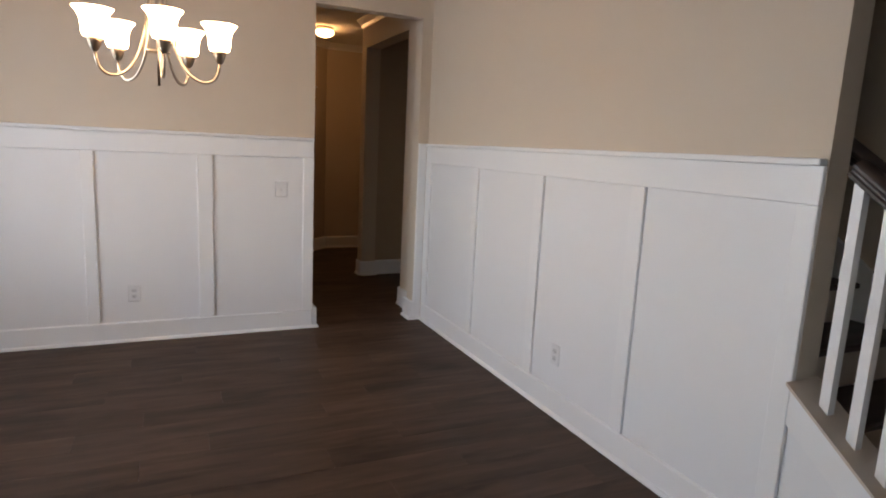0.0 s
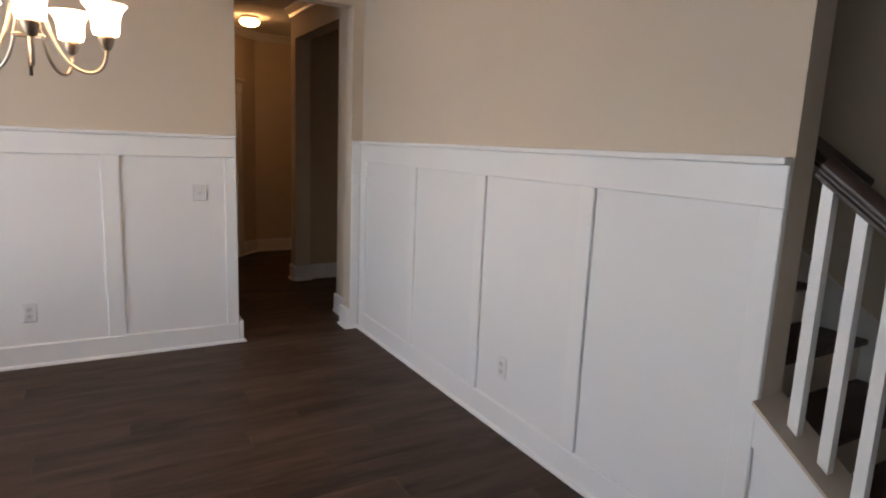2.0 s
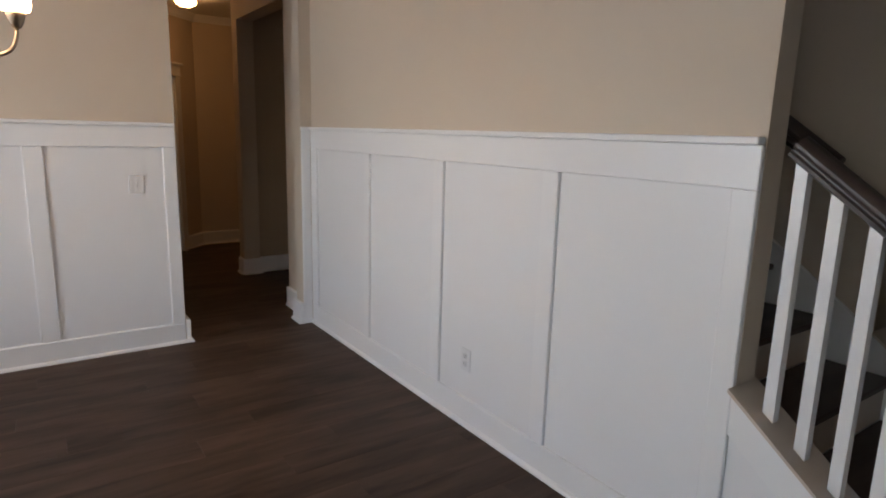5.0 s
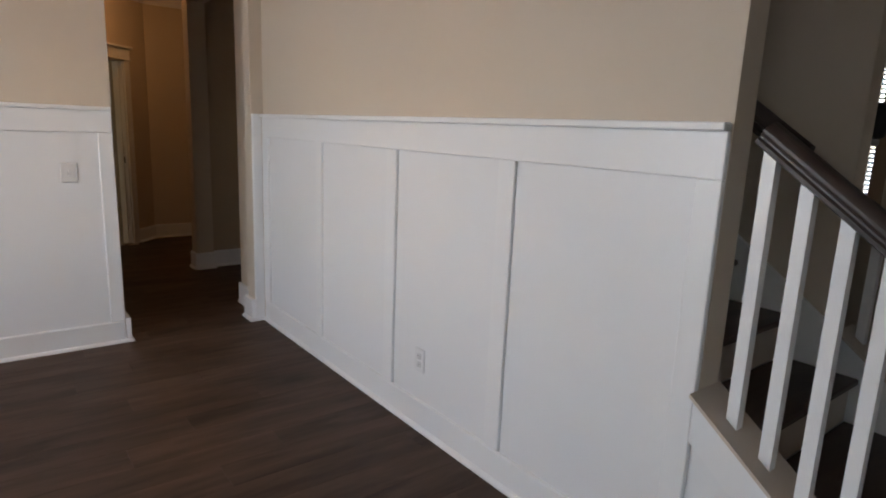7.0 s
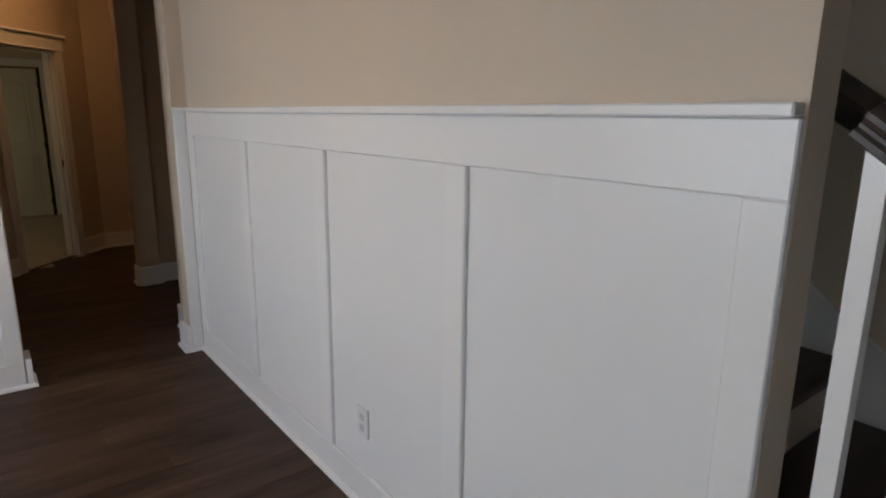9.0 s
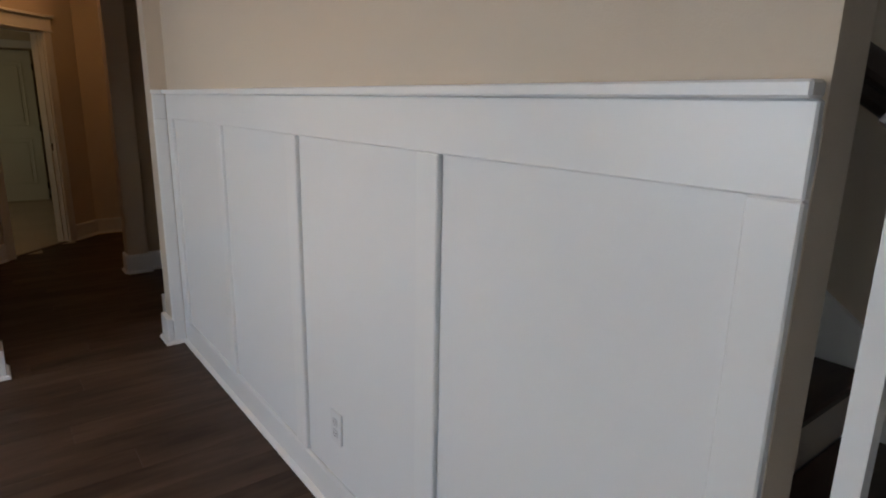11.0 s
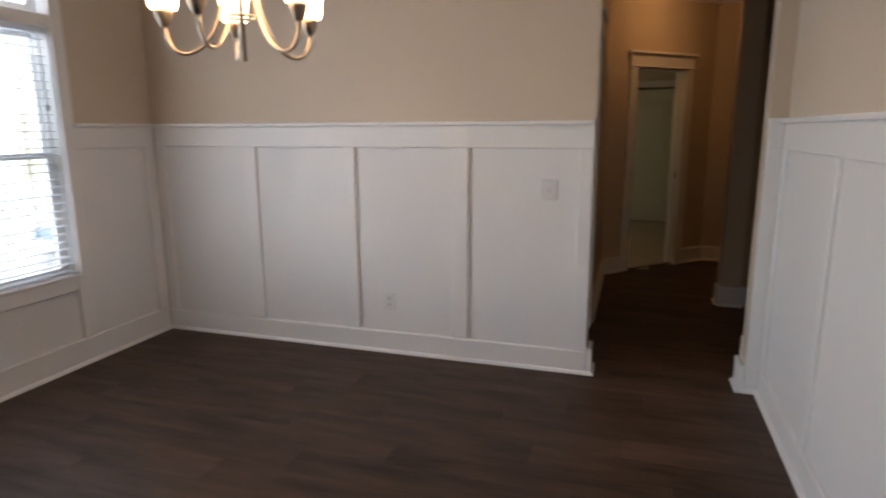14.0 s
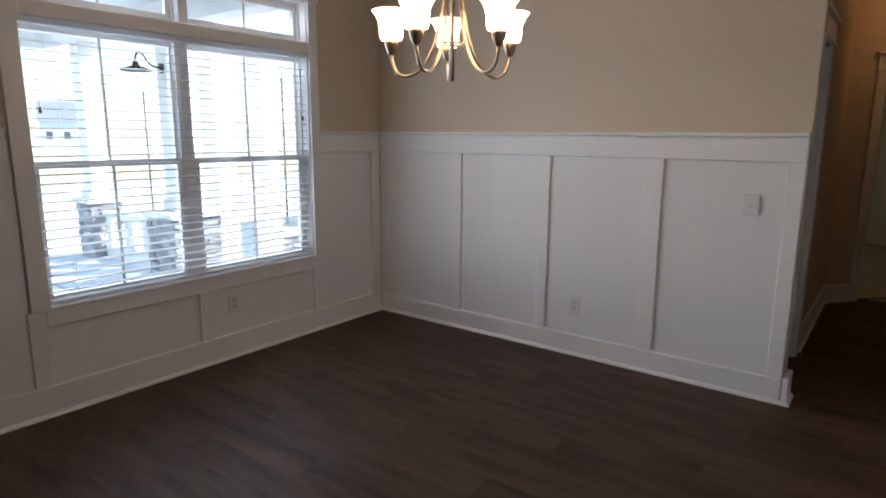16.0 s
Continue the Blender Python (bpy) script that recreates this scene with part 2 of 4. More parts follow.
# ---- the large structure ----
CEILING = 2.80
BT = 0.019               # thickness of the wainscot boards
TOP, PT, PB = 1.507, 1.35, 0.145   # rail top, panel top, panel bottom
ax, ay = 2.04, 4.90      # board faces: east wall, north wall
wx = -1.945              # board face of the window wall

solid("subfloor", [(-2.1, -2.7, -0.3, 5.7, 8.9, -0.012)], mat("subfloor_screed", (0.1, 0.09, 0.08), 0.9), "grey subfloor slab under the plank floor")
floor = solid("floor", [(-2.0, -2.6, -0.0119, 5.6, 8.8, -0.008)], mat("floor_joint", (0.026, 0.018, 0.014), 0.8), "dark brown wood-look vinyl plank floor")
solid("ceiling", [(-2.2, -2.7, CEILING, 5.7, 12.1, CEILING + 0.15)], CEIL, "white textured plaster ceiling")

# north wall with the opening to the hall
dn = ay + BT
wall_n = solid("wall_north", [(-2.1, dn, 0, 1.105, dn + 0.13, CEILING), (1.105, dn, 2.50, 1.97, dn + 0.13, CEILING), (1.97, dn, 0, ax + BT, dn + 0.13, CEILING)], PAINT,
               "greige wall above white board-and-batten wainscot")
N_STILES = [(wx, -1.87), (-1.215, -1.12), (-0.462, -0.385), (0.262, 0.366), (1.02, 1.10)]
part("panel_sheet", bx(bmesh.new(), wx, dn - 0.003, 0.0, 1.10, dn, PT + 0.1), PANEL, wall_n)
for a, b in N_STILES:
    board("batten", wall_n, a, ay, PB, b, dn, PT)
board("base_board", wall_n, wx, ay, 0.0, 1.10, dn, PB, bev=0.006)
board("frieze_board", wall_n, wx, ay, PT, 1.10, dn, TOP - 0.024)
board("cap_rail", wall_n, wx, ay - 0.024, TOP - 0.024, 1.099, dn, TOP, bev=0.004)
# little return between the opening and the east wall
part("panel_sheet", bx(bmesh.new(), 1.972, dn - 0.003, 0.0, ax, dn, PT), PANEL, wall_n)
board("batten", wall_n, 1.972, ay, PB, ax, dn, PT)
board("base_board", wall_n, 1.972, ay, 0.0, ax, dn, PB)
board("frieze_board", wall_n, 1.972, ay, PT, ax, dn, TOP - 0.024)
board("cap_rail", wall_n, 1.968, ay - 0.024, TOP - 0.024, ax - 0.02, dn, TOP, bev=0.004)


def shoe(parent, p, q, nrm):
    """Quarter-round shoe moulding from p to q on the floor, standing off towards nrm."""
    p, q, nrm = Vector((*p, 0)), Vector((*q, 0)), Vector((*nrm, 0))
    prof = [(0, 0), (0.017, 0), (0.016, 0.008), (0.011, 0.016), (0.004, 0.020), (0, 0.021)]
    bm = bmesh.new()
    va = [bm.verts.new(p + nrm * a + Vector((0, 0, b))) for a, b in prof]
    vb = [bm.verts.new(q + nrm * a + Vector((0, 0, b))) for a, b in prof]
    bm.faces.new(va)
    bm.faces.new(list(reversed(vb)))
    for i in range(len(prof)):
        j = (i + 1) % len(prof)
        bm.faces.new((va[j], va[i], vb[i], vb[j]))
    bmesh.ops.recalc_face_normals(bm, faces=bm.faces)
    return part("shoe_moulding", bm, TRIM, parent)


shoe(wall_n, (wx, ay), (1.145, ay), (0, -1))
shoe(wall_n, (1.938, ay), (ax, ay), (0, -1))
# base wrapping the jambs of the opening
for x0, x1, nx in ((1.105, 1.134, 1), (1.94, 1.97, -1)):
    board("jamb_base", wall_n, x0, ay - 0.001, 0.0, x1, dn + 0.148, 0.160, bev=0.003)
    shoe(wall_n, ((x1 if nx > 0 else x0), ay - 0.017), ((x1 if nx > 0 else x0), dn + 0.148), (nx, 0))

# east wall, which ends at the stair
de = ax + BT
EY = 1.522
wall_e = solid("wall_east", [(de, EY, 0, de + 0.105, dn, CEILING)], PAINT, "greige wall above white board-and-batten wainscot beside the stair")
E_STILES = [(EY + 0.002, 1.602), (2.334, 2.424), (3.152, 3.242), (3.964, 4.034), (4.80, ay)]
part("panel_sheet", bx(bmesh.new(), de - 0.003, EY + 0.002, 0.0, de, ay, PT + 0.1), PANEL, wall_e)
for a, b in E_STILES:
    board("batten", wall_e, ax, a, PB, de, b, PT)
board("base_board", wall_e, ax, EY + 0.002, 0.0, de, ay, PB, bev=0.006)
board("frieze_board", wall_e, ax, EY + 0.002, PT, de, ay, TOP - 0.024)
board("cap_rail", wall_e, ax - 0.024, EY + 0.004, TOP - 0.024, de, ay - 0.024, TOP, bev=0.004)
shoe(wall_e, (ax, 0.3), (ax, ay), (-1, 0))

# knee walls under the stair railings: cap line falls with the stair
SLOPE = 0.74


def cap_z(y):
    return 0.724 + SLOPE * (y - EY)


def knee_wall(name, x0, x1, label):
    y_lo = 0.62
    k = solid(name, [], TRIM, label)
    k.data.clear_geometry()
    bm = bmesh.new()
    prism(bm, [(y_lo, 0), (EY, 0), (EY, cap_z(EY)), (y_lo, cap_z(y_lo))], "x", x0, x1)
    bm.to_mesh(k.data)
    bm.free()
    bm = bmesh.new()
    prism(bm, [(y_lo - 0.02, cap_z(y_lo - 0.02) + 0.001), (EY - 0.001, cap_z(EY) + 0.001), (EY - 0.001, cap_z(EY) + 0.013), (y_lo - 0.02, cap_z(y_lo - 0.02) + 0.013)], "x", x0 - 0.052, x1 + 0.012)
    part("sloped_cap", bm, CAPPAINT, k)
    return k


knee_a = knee_wall("knee_wall_stair", de, de + 0.105, "white panelled knee wall with a sloped cap under the railing")
part("panel_sheet", prism(bmesh.new(), [(0.62, 0.0), (EY + 0.002, 0.0), (EY + 0.002, cap_z(EY)), (0.62, cap_z(0.62))], "x", de - 0.003, de), PANEL, knee_a)
board("base_board", knee_a, ax, 0.62, 0.0, de, EY + 0.002, PB)
part("sloped_board", prism(bmesh.new(), [(0.62, cap_z(0.62) - 0.15), (EY + 0.002, cap_z(EY) - 0.15), (EY + 0.002, cap_z(EY)), (0.62, cap_z(0.62))], "x", ax, de), TRIM, knee_a)
FX = 3.12
knee_b = knee_wall("knee_wall_foyer", FX, FX + 0.105, "white knee wall with a sloped cap on the far stair side")
solid("wall_stair_far", [(FX, 1.568, 0, FX + 0.105, dn, CEILING)], PAINT, "greige wall along the far side of the stair")
solid("wall_stair_end", [(de + 0.105, 4.4, 0, FX, 4.52, CEILING)], PAINT, "greige wall closing the stair")

# window wall
WY0, WY1, WZ0, WZ1 = 2.39, 4.19, 0.575, 2.40
wo = wx - BT
wall_w = solid("wall_west", [(wo - 0.16, -2.6, 0, wo, -1.25, CEILING), (wo - 0.16, -1.25, 2.2, wo, 0.05, CEILING), (wo - 0.16, -1.25, 0, wo, 0.05, 0.3), (wo - 0.16, 0.05, 0, wo, WY0, CEILING), (wo - 0.16, WY1, 0, wo, dn, CEILING), (wo - 0.16, WY0, 0, wo, WY1, WZ0), (wo - 0.16, WY0, WZ1, wo, WY1, CEILING)], PAINT,
               "greige window wall above white board-and-batten wainscot")
part("panel_sheet", bx(bmesh.new(), wo, 4.25, 0.0, wo + 0.003, ay, PT + 0.1), PANEL, wall_w)
part("panel_sheet", bx(bmesh.new(), wo, 2.30, 0.0, wo + 0.003, 4.25, 0.57), PANEL, wall_w)
part("panel_sheet", bx(bmesh.new(), wo, 0.5, 0.0, wo + 0.003, 2.30, PT + 0.1), PANEL, wall_w)
board("base_board", wall_w, wo, 0.5, 0.0, wx, ay, PB + 0.02)
shoe(wall_w, (wx, 0.5), (wx, ay), (1, 0))
board("window_apron", wall_w, wo, 2.37, 0.485, wx, 4.16, 0.573)
for a, b in ((2.285, 2.37), (4.16, 4.255)):
    board("batten", wall_w, wo, a, PB + 0.02, wx, b, 0.573)
board("batten", wall_w, wo, 3.225, PB + 0.02, wx, 3.33, 0.485)
board("batten", wall_w, wo, 4.80, PB + 0.02, wx, ay, PT)
for a, b in ((4.255, ay), (0.5, 2.285)):
    board("frieze_board", wall_w, wo, a, PT, wx, b, TOP - 0.024)
    board("cap_rail", wall_w, wo, a, TOP - 0.024, wx + 0.024, b - (0.024 if b == ay else 0), TOP, bev=0.004)
for c in (1.43, 0.57):
    board("batten", wall_w, wo, c, PB + 0.02, wx, c + 0.09, PT)

# plain walls that close the place
solid("wall_south", [(-2.1, -2.7, 0, 5.7, -2.6, CEILING)], PAINT, "plain greige wall behind the entry")
solid("wall_foyer", [(5.5, -2.6, 0, 5.6, 2.25, CEILING), (5.5, 2.31, 0, 5.6, dn, CEILING), (5.5, 2.25, 0, 5.6, 2.31, 1.03), (5.5, 2.25, 2.0, 5.6, 2.31, CEILING)], PAINT, "greige wall beyond the stair")
solid("wall_foyer_end", [(FX + 0.105, 3.4, 0, 5.5, 3.5, CEILING)], PAINT, "plain greige wall beyond the stair")

# ---- the hall ----
HX = 2.05
hn = dn + 0.13
wall_hr = solid("wall_hall_east", [(HX, hn, 0, HX + 0.16, 5.44, CEILING), (HX, 5.44, 2.50, HX + 0.16, 6.70, CEILING), (HX, 6.70, 0, HX + 0.16, 6.86, CEILING)], PAINT, "greige hall wall with a wide opening")
# the warm hall light is put into this wall's tan base colour
wall_hs = solid("wall_side_room", [(HX + 0.16, 6.76, 0, 4.2, 6.86, CEILING), (4.2, hn, 0, 4.3, 6.86, CEILING)], mat("side_room_paint_warm_lit", (0.44, 0.345, 0.24), 0.75, vary=0.03, scale=3, bump=0.2, bump_scale=200), "wall of the dim side room, warm light in its tan colour")
solid("wall_side_room_near", [(de + 0.106, dn + 0.03, 0, 4.2, hn - 0.005, CEILING)], PAINT, "greige partition behind the stair")
wall_hl = solid("wall_hall_west", [(0.93, hn, 2.05, 1.05, 5.80, CEILING), (0.93, 5.80, 0, 1.05, 7.56, CEILING), (0.80, hn, 0, 0.84, 5.80, 2.2)], PAINT, "greige hall wall beside a cased doorway")
wall_hf = solid("wall_hall_north", [(2.07, 8.58, 0, 4.2, 8.70, CEILING), (4.2, 6.86, 0, 4.3, 8.70, CEILING)], PAINT, "greige end wall of the hall")


def base(parent, p, q, nrm, h=0.145, t=0.018):
    """Baseboard with shoe along a wall foot from p to q."""
    p3, q3, n3 = Vector((*p, 0)), Vector((*q, 0)), Vector((*nrm, 0)).normalized()
    bm = bmesh.new()
    prof = [(0, 0), (t, 0), (t, h - 0.012), (t - 0.008, h), (0, h)]
    va = [bm.verts.new(p3 + n3 * a + Vector((0, 0, b))) for a, b in prof]
    vb = [bm.verts.new(q3 + n3 * a + Vector((0, 0, b))) for a, b in prof]
    bm.faces.new(va)
    bm.faces.new(list(reversed(vb)))
    for i in range(len(prof)):
        j = (i + 1) % len(prof)
        bm.faces.new((va[j], va[i], vb[i], vb[j]))
    bmesh.ops.recalc_face_normals(bm, faces=bm.faces)
    ob = part("base_board", bm, TRIM, parent)
    o = n3 * t
    shoe(parent, (p3 + o)[:2], (q3 + o)[:2], n3[:2])
    return ob


base(wall_hr, (HX, hn + 0.02), (HX, 5.44), (-1, 0), 0.16)
base(wall_hr, (HX - 0.018, 6.70), (HX + 0.178, 6.70), (0, -1), 0.16)
base(wall_hr, (HX, 6.70), (HX, 6.86), (-1, 0), 0.16)
base(wall_hr, (HX - 0.018, 5.44), (HX + 0.178, 5.44), (0, 1), 0.16)
base(wall_hs, (HX + 0.16, 6.76), (4.2, 6.76), (0, -1), 0.16)
base(wall_hl, (1.05, 5.92), (1.05, 7.55), (1, 0), 0.16)
base(wall_hf, (2.07, 8.58), (4.2, 8.58), (0, -1), 0.16)


def crown(parent, p, q, nrm, drop=0.085):
    """Crown moulding under the ceiling."""
    p3, q3, n3 = Vector((*p, CEILING)), Vector((*q, CEILING)), Vector((*nrm, 0)).normalized()
    prof = [(0, 0), (0.07, 0), (0.066, -0.012), (0.045, -0.03), (0.022, -0.055), (0.014, -drop), (0, -drop)]
    bm = bmesh.new()
    va = [bm.verts.new(p3 + n3 * a + Vector((0, 0, b))) for a, b in prof]
    vb = [bm.verts.new(q3 + n3 * a + Vector((0, 0, b))) for a, b in prof]
    bm.faces.new(va)
    bm.faces.new(list(reversed(vb)))
    for i in range(len(prof)):
        j = (i + 1) % len(prof)
        bm.faces.new((va[j], va[i], vb[i], vb[j]))
    bmesh.ops.recalc_face_normals(bm, faces=bm.faces)
    return part("crown_moulding", bm, TRIM, parent)


crown(wall_hr, (HX, hn), (HX, 6.86), (-1, 0))
crown(wall_hf, (2.07, 8.58), (4.2, 8.58), (0, -1))
crown(wall_hl, (1.05, hn), (1.05, 7.55), (1, 0))

# angled wall with the far doorway: local x runs along the wall, local y goes into the wall
DM = pose(1.05, 7.555, 0, 0, 0, 45)
s0, s1 = 0.34, 1.03
DL = 1.443
bm = bmesh.new()
for b in ((0, 0, 0, s0, 0.12, CEILING), (s1, 0, 0, DL, 0.12, CEILING), (s0, 0, 2.06, s1, 0.12, CEILING)):
    bx(bm, *b, m=DM)
wall_hd = tagged(part("wall_hall_angled", bm, PAINT), "greige angled hall wall around a cased doorway", kind="structure")
nn = (math.sqrt(0.5), -math.sqrt(0.5))


def along(s):
    return (1.05 + s * math.sqrt(0.5), 7.555 + s * math.sqrt(0.5))


base(wall_hd, along(0.0), along(s0 - 0.092), nn, 0.16)
base(wall_hd, along(s1 + 0.092), along(DL), nn, 0.16)
crown(wall_hd, along(0.0), along(DL), nn)


def cased_opening(parent, m, a, b, h, depth=0.12):
    """Flat casing with a crowned head, and the jamb lining, in the frame m."""
    for x0, x1 in ((a - 0.09, a + 0.004), (b - 0.004, b + 0.09)):
        part("casing_leg", bx(bmesh.new(), x0, -0.02, 0, x1, 0, h, 0.003, m), TRIM, parent)
    part("casing_head", bx(bmesh.new(), a - 0.10, -0.022, h, b + 0.10, 0, h + 0.125, 0.003, m), TRIM, parent)
    part("casing_fillet", bx(bmesh.new(), a - 0.105, -0.03, h - 0.002, b + 0.105, 0, h + 0.014, 0.003, m), TRIM, parent)
    part("casing_cap", bx(bmesh.new(), a - 0.125, -0.045, h + 0.125, b + 0.125, 0, h + 0.15, 0.004, m), TRIM, parent)
    for x0, x1 in ((a, a + 0.016), (b - 0.016, b)):
        part("jamb", bx(bmesh.new(), x0, 0, 0, x1, depth, h, 0, m), TRIM, parent)
        part("door_stop", bx(bmesh.new(), (x1 if x0 == a else x0 - 0.01), 0.045, 0, (x1 + 0.01 if x0 == a else x0), 0.08, h, 0, m), TRIM, parent)
    part("head_jamb", bx(bmesh.new(), a, 0, h - 0.016, b, depth, h, 0, m), TRIM, parent)


cased_opening(wall_hd, DM, s0, s1, 2.05)
# strike plate on the jamb
part("strike_plate", bx(bmesh.new(), s1 - 0.0175, 0.03, 0.93, s1 - 0.0155, 0.055, 1.0, 0, DM), STEEL, wall_hd)
# doorway on the west side of the hall
cased_opening(wall_hl, pose(1.05, 5.80, 0, 0, 0, -90) @ pose(0, 0, 0) @ Matrix.Diagonal((-1, -1, 1, 1)), -0.70, 0.0, 2.05)

# far room behind the angled wall
solid("far_floor", [(-1.6, 7.3, -0.3, 3.2, 12.0, -0.013)], mat("far_floor_grout", (0.3, 0.27, 0.22), 0.9), "beige tile floor slab of the far room")
wall_fn = solid("wall_far_north", [(-1.6, 11.42, 0, 1.15, 11.52, CEILING), (1.91, 11.42, 0, 3.2, 11.52, CEILING), (1.15, 11.42, 2.06, 1.91, 11.52, CEILING), (1.0, 11.9, 0, 2.1, 12.0, CEILING), (0.9, 11.52, 0, 1.0, 12.0, CEILING), (2.1, 11.52, 0, 2.2, 12.0, CEILING)], PAINT, "greige wall of the far room with a door")
# the high gap in the left wall is an unseen opening added for light
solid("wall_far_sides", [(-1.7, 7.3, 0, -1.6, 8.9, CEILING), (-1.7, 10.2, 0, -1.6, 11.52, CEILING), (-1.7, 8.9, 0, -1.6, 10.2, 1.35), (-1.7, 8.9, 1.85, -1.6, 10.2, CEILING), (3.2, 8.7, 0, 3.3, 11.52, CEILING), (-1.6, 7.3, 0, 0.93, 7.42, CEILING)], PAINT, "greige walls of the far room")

# unseen pane added in that gap; its amber tint takes out the sky's blue
AMBER = glass_mat("sky_warming_glass", (0.86, 0.80, 0.58))
fw = tagged(new("far_fill_window"), "unseen amber pane added to warm the far room light", "window", kind="structure")
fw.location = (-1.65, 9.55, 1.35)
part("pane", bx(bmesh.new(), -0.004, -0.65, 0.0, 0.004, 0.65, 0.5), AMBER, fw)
# fill lamp added at the pane to brighten the far door
area("far_room_fill", look((-1.62, 9.55, 1.6), (1.5, 10.2, 1.1)), 1.2, 0.48, FAR_FILL_POWER, (1.0, 0.88, 0.60))

# ---- window ----
win = tagged(new("window_1"), "white double-hung twin window with transoms and blinds", "window", kind="structure")
win.location = (wx, 3.3, WZ0)
MI = Matrix.Translation((-wx, -3.3, -WZ0))


def wpart(name, *boxes, material=None, bev=0.002, parent=None):
    bm = bmesh.new()
    for b in boxes:
        bx(bm, *b, bev, MI)
    return part(name, bm, material or VINYL, parent or win)


MY0, MY1 = 3.242, 3.298    # mullion
XF = wo - 0.075            # inner face of the vinyl frame
# interior casing, jamb lining, transom bar
wpart("casing_leg", (wo, 2.305, WZ0, wx + 0.004, WY0 + 0.006, WZ1 + 0.02), material=TRIM)
wpart("casing_leg", (wo, WY1 - 0.006, WZ0, wx + 0.004, 4.262, WZ1 + 0.02), material=TRIM)
wpart("casing_head", (wo, 2.285, WZ1 - 0.006, wx + 0.006, 4.28, WZ1 + 0.10), material=TRIM)
wpart("casing_cap", (wo, 2.26, WZ1 + 0.10, wx + 0.03, 4.305, WZ1 + 0.125), material=TRIM)
wpart("window_sill", (wo - 0.14, WY0, WZ0 - 0.004, wx + 0.006, WY1, WZ0 + 0.016), material=TRIM, bev=0.004)
wpart("jamb", (wo - 0.14, WY0, WZ0 + 0.016, wo, WY0 + 0.012, WZ1), material=TRIM)
wpart("jamb", (wo - 0.14, WY1 - 0.012, WZ0 + 0.016, wo, WY1, WZ1), material=TRIM)
wpart("head_jamb", (wo - 0.14, WY0 + 0.012, WZ1 - 0.014, wo, WY1 - 0.012, WZ1), material=TRIM)
TB0, TB1 = 2.045, 2.12
wpart("transom_bar", (wo - 0.14, WY0 + 0.012, TB0, wx - 0.004, WY1 - 0.012, TB1), material=TRIM, bev=0.004)
wpart("mullion", (wo - 0.14, MY0, WZ0 + 0.016, wo - 0.068, MY1, TB0), material=VINYL)
wpart("mullion", (wo - 0.14, MY0, TB1, wo - 0.02, MY1, WZ1 - 0.014), material=TRIM)


def sash(y0, y1, z0, z1, xf, st=0.036, bot=0.032, top=0.036, muntin=True):
    s = wpart("sash", (xf - 0.03, y0, z0, xf, y0 + st, z1), (xf - 0.03, y1 - st, z0, xf, y1, z1), (xf - 0.03, y0 + st, z0, xf, y1 - st, z0 + bot), (xf - 0.03, y0 + st, z1 - top, xf, y1 - st, z1))
    g = wpart("pane", (xf - 0.018, y0 + st - 0.004, z0 + bot - 0.004, xf - 0.012, y1 - st + 0.004, z1 - top + 0.004), material=GLASS, bev=0, parent=s)
    g.visible_shadow = False
    if muntin:
        c = (y0 + y1) / 2
        wpart("muntin", (xf - 0.011, c - 0.009, z0 + bot, xf - 0.004, c + 0.009, z1 - top), parent=s)
    return s


for y0, y1 in ((WY0 + 0.012, MY0), (MY1, WY1 - 0.012)):
    wpart("window_frame", (XF - 0.07, y0, WZ0 + 0.016, XF + 0.004, y0 + 0.014, TB0), (XF - 0.07, y1 - 0.014, WZ0 + 0.016, XF + 0.004, y1, TB0), (XF - 0.07, y0 + 0.014, WZ0 + 0.016, XF + 0.004, y1 - 0.014, WZ0 + 0.026),
          (XF - 0.07, y0 + 0.014, TB0 - 0.02, XF + 0.004, y1 - 0.014, TB0))
    sash(y0 + 0.015, y1 - 0.015, WZ0 + 0.027, 1.335, XF, 0.030, 0.022)
    sash(y0 + 0.015, y1 - 0.015, 1.297, TB0 - 0.022, XF - 0.034, 0.016)
    wpart("window_frame", (XF - 0.07, y0, TB1, XF + 0.004, y0 + 0.014, WZ1 - 0.014), (XF - 0.07, y1 - 0.014, TB1, XF + 0.004, y1, WZ1 - 0.014), (XF - 0.07, y0 + 0.014, TB1, XF + 0.004, y1 - 0.014, TB1 + 0.02),
          (XF - 0.07, y0 + 0.014, WZ1 - 0.034, XF + 0.004, y1 - 0.014, WZ1 - 0.014))
    sash(y0 + 0.015, y1 - 0.015, TB1 + 0.022, WZ1 - 0.036, XF - 0.01, 0.03, 0.03, 0.03)

# one wide blind in front of both window units
BY0, BY1 = WY0 + 0.018, WY1 - 0.018
BL = BY1 - BY0
blind = empty("window_blind", (wo - 0.038, (BY0 + BY1) / 2, TB0 - 0.032), "wide white faux-wood horizontal blind lowered with open slats", "blind")
part("head_rail", bx(bmesh.new(), -0.028, -BL / 2, 0.0, 0.03, BL / 2, 0.031, 0.003), SLAT, blind)
slat_bm = prism(bmesh.new(), [(-0.024, -0.001), (-0.012, 0.0016), (0.0, 0.0024), (0.012, 0.0016), (0.024, -0.001), (0.024, -0.003), (0.0, 0.0004), (-0.024, -0.003)], "y", -BL / 2 + 0.004, BL / 2 - 0.004)
slat_me = bpy.data.meshes.new("slat")
slat_bm.to_mesh(slat_me)
slat_bm.free()
slat_me.materials.append(SLAT)
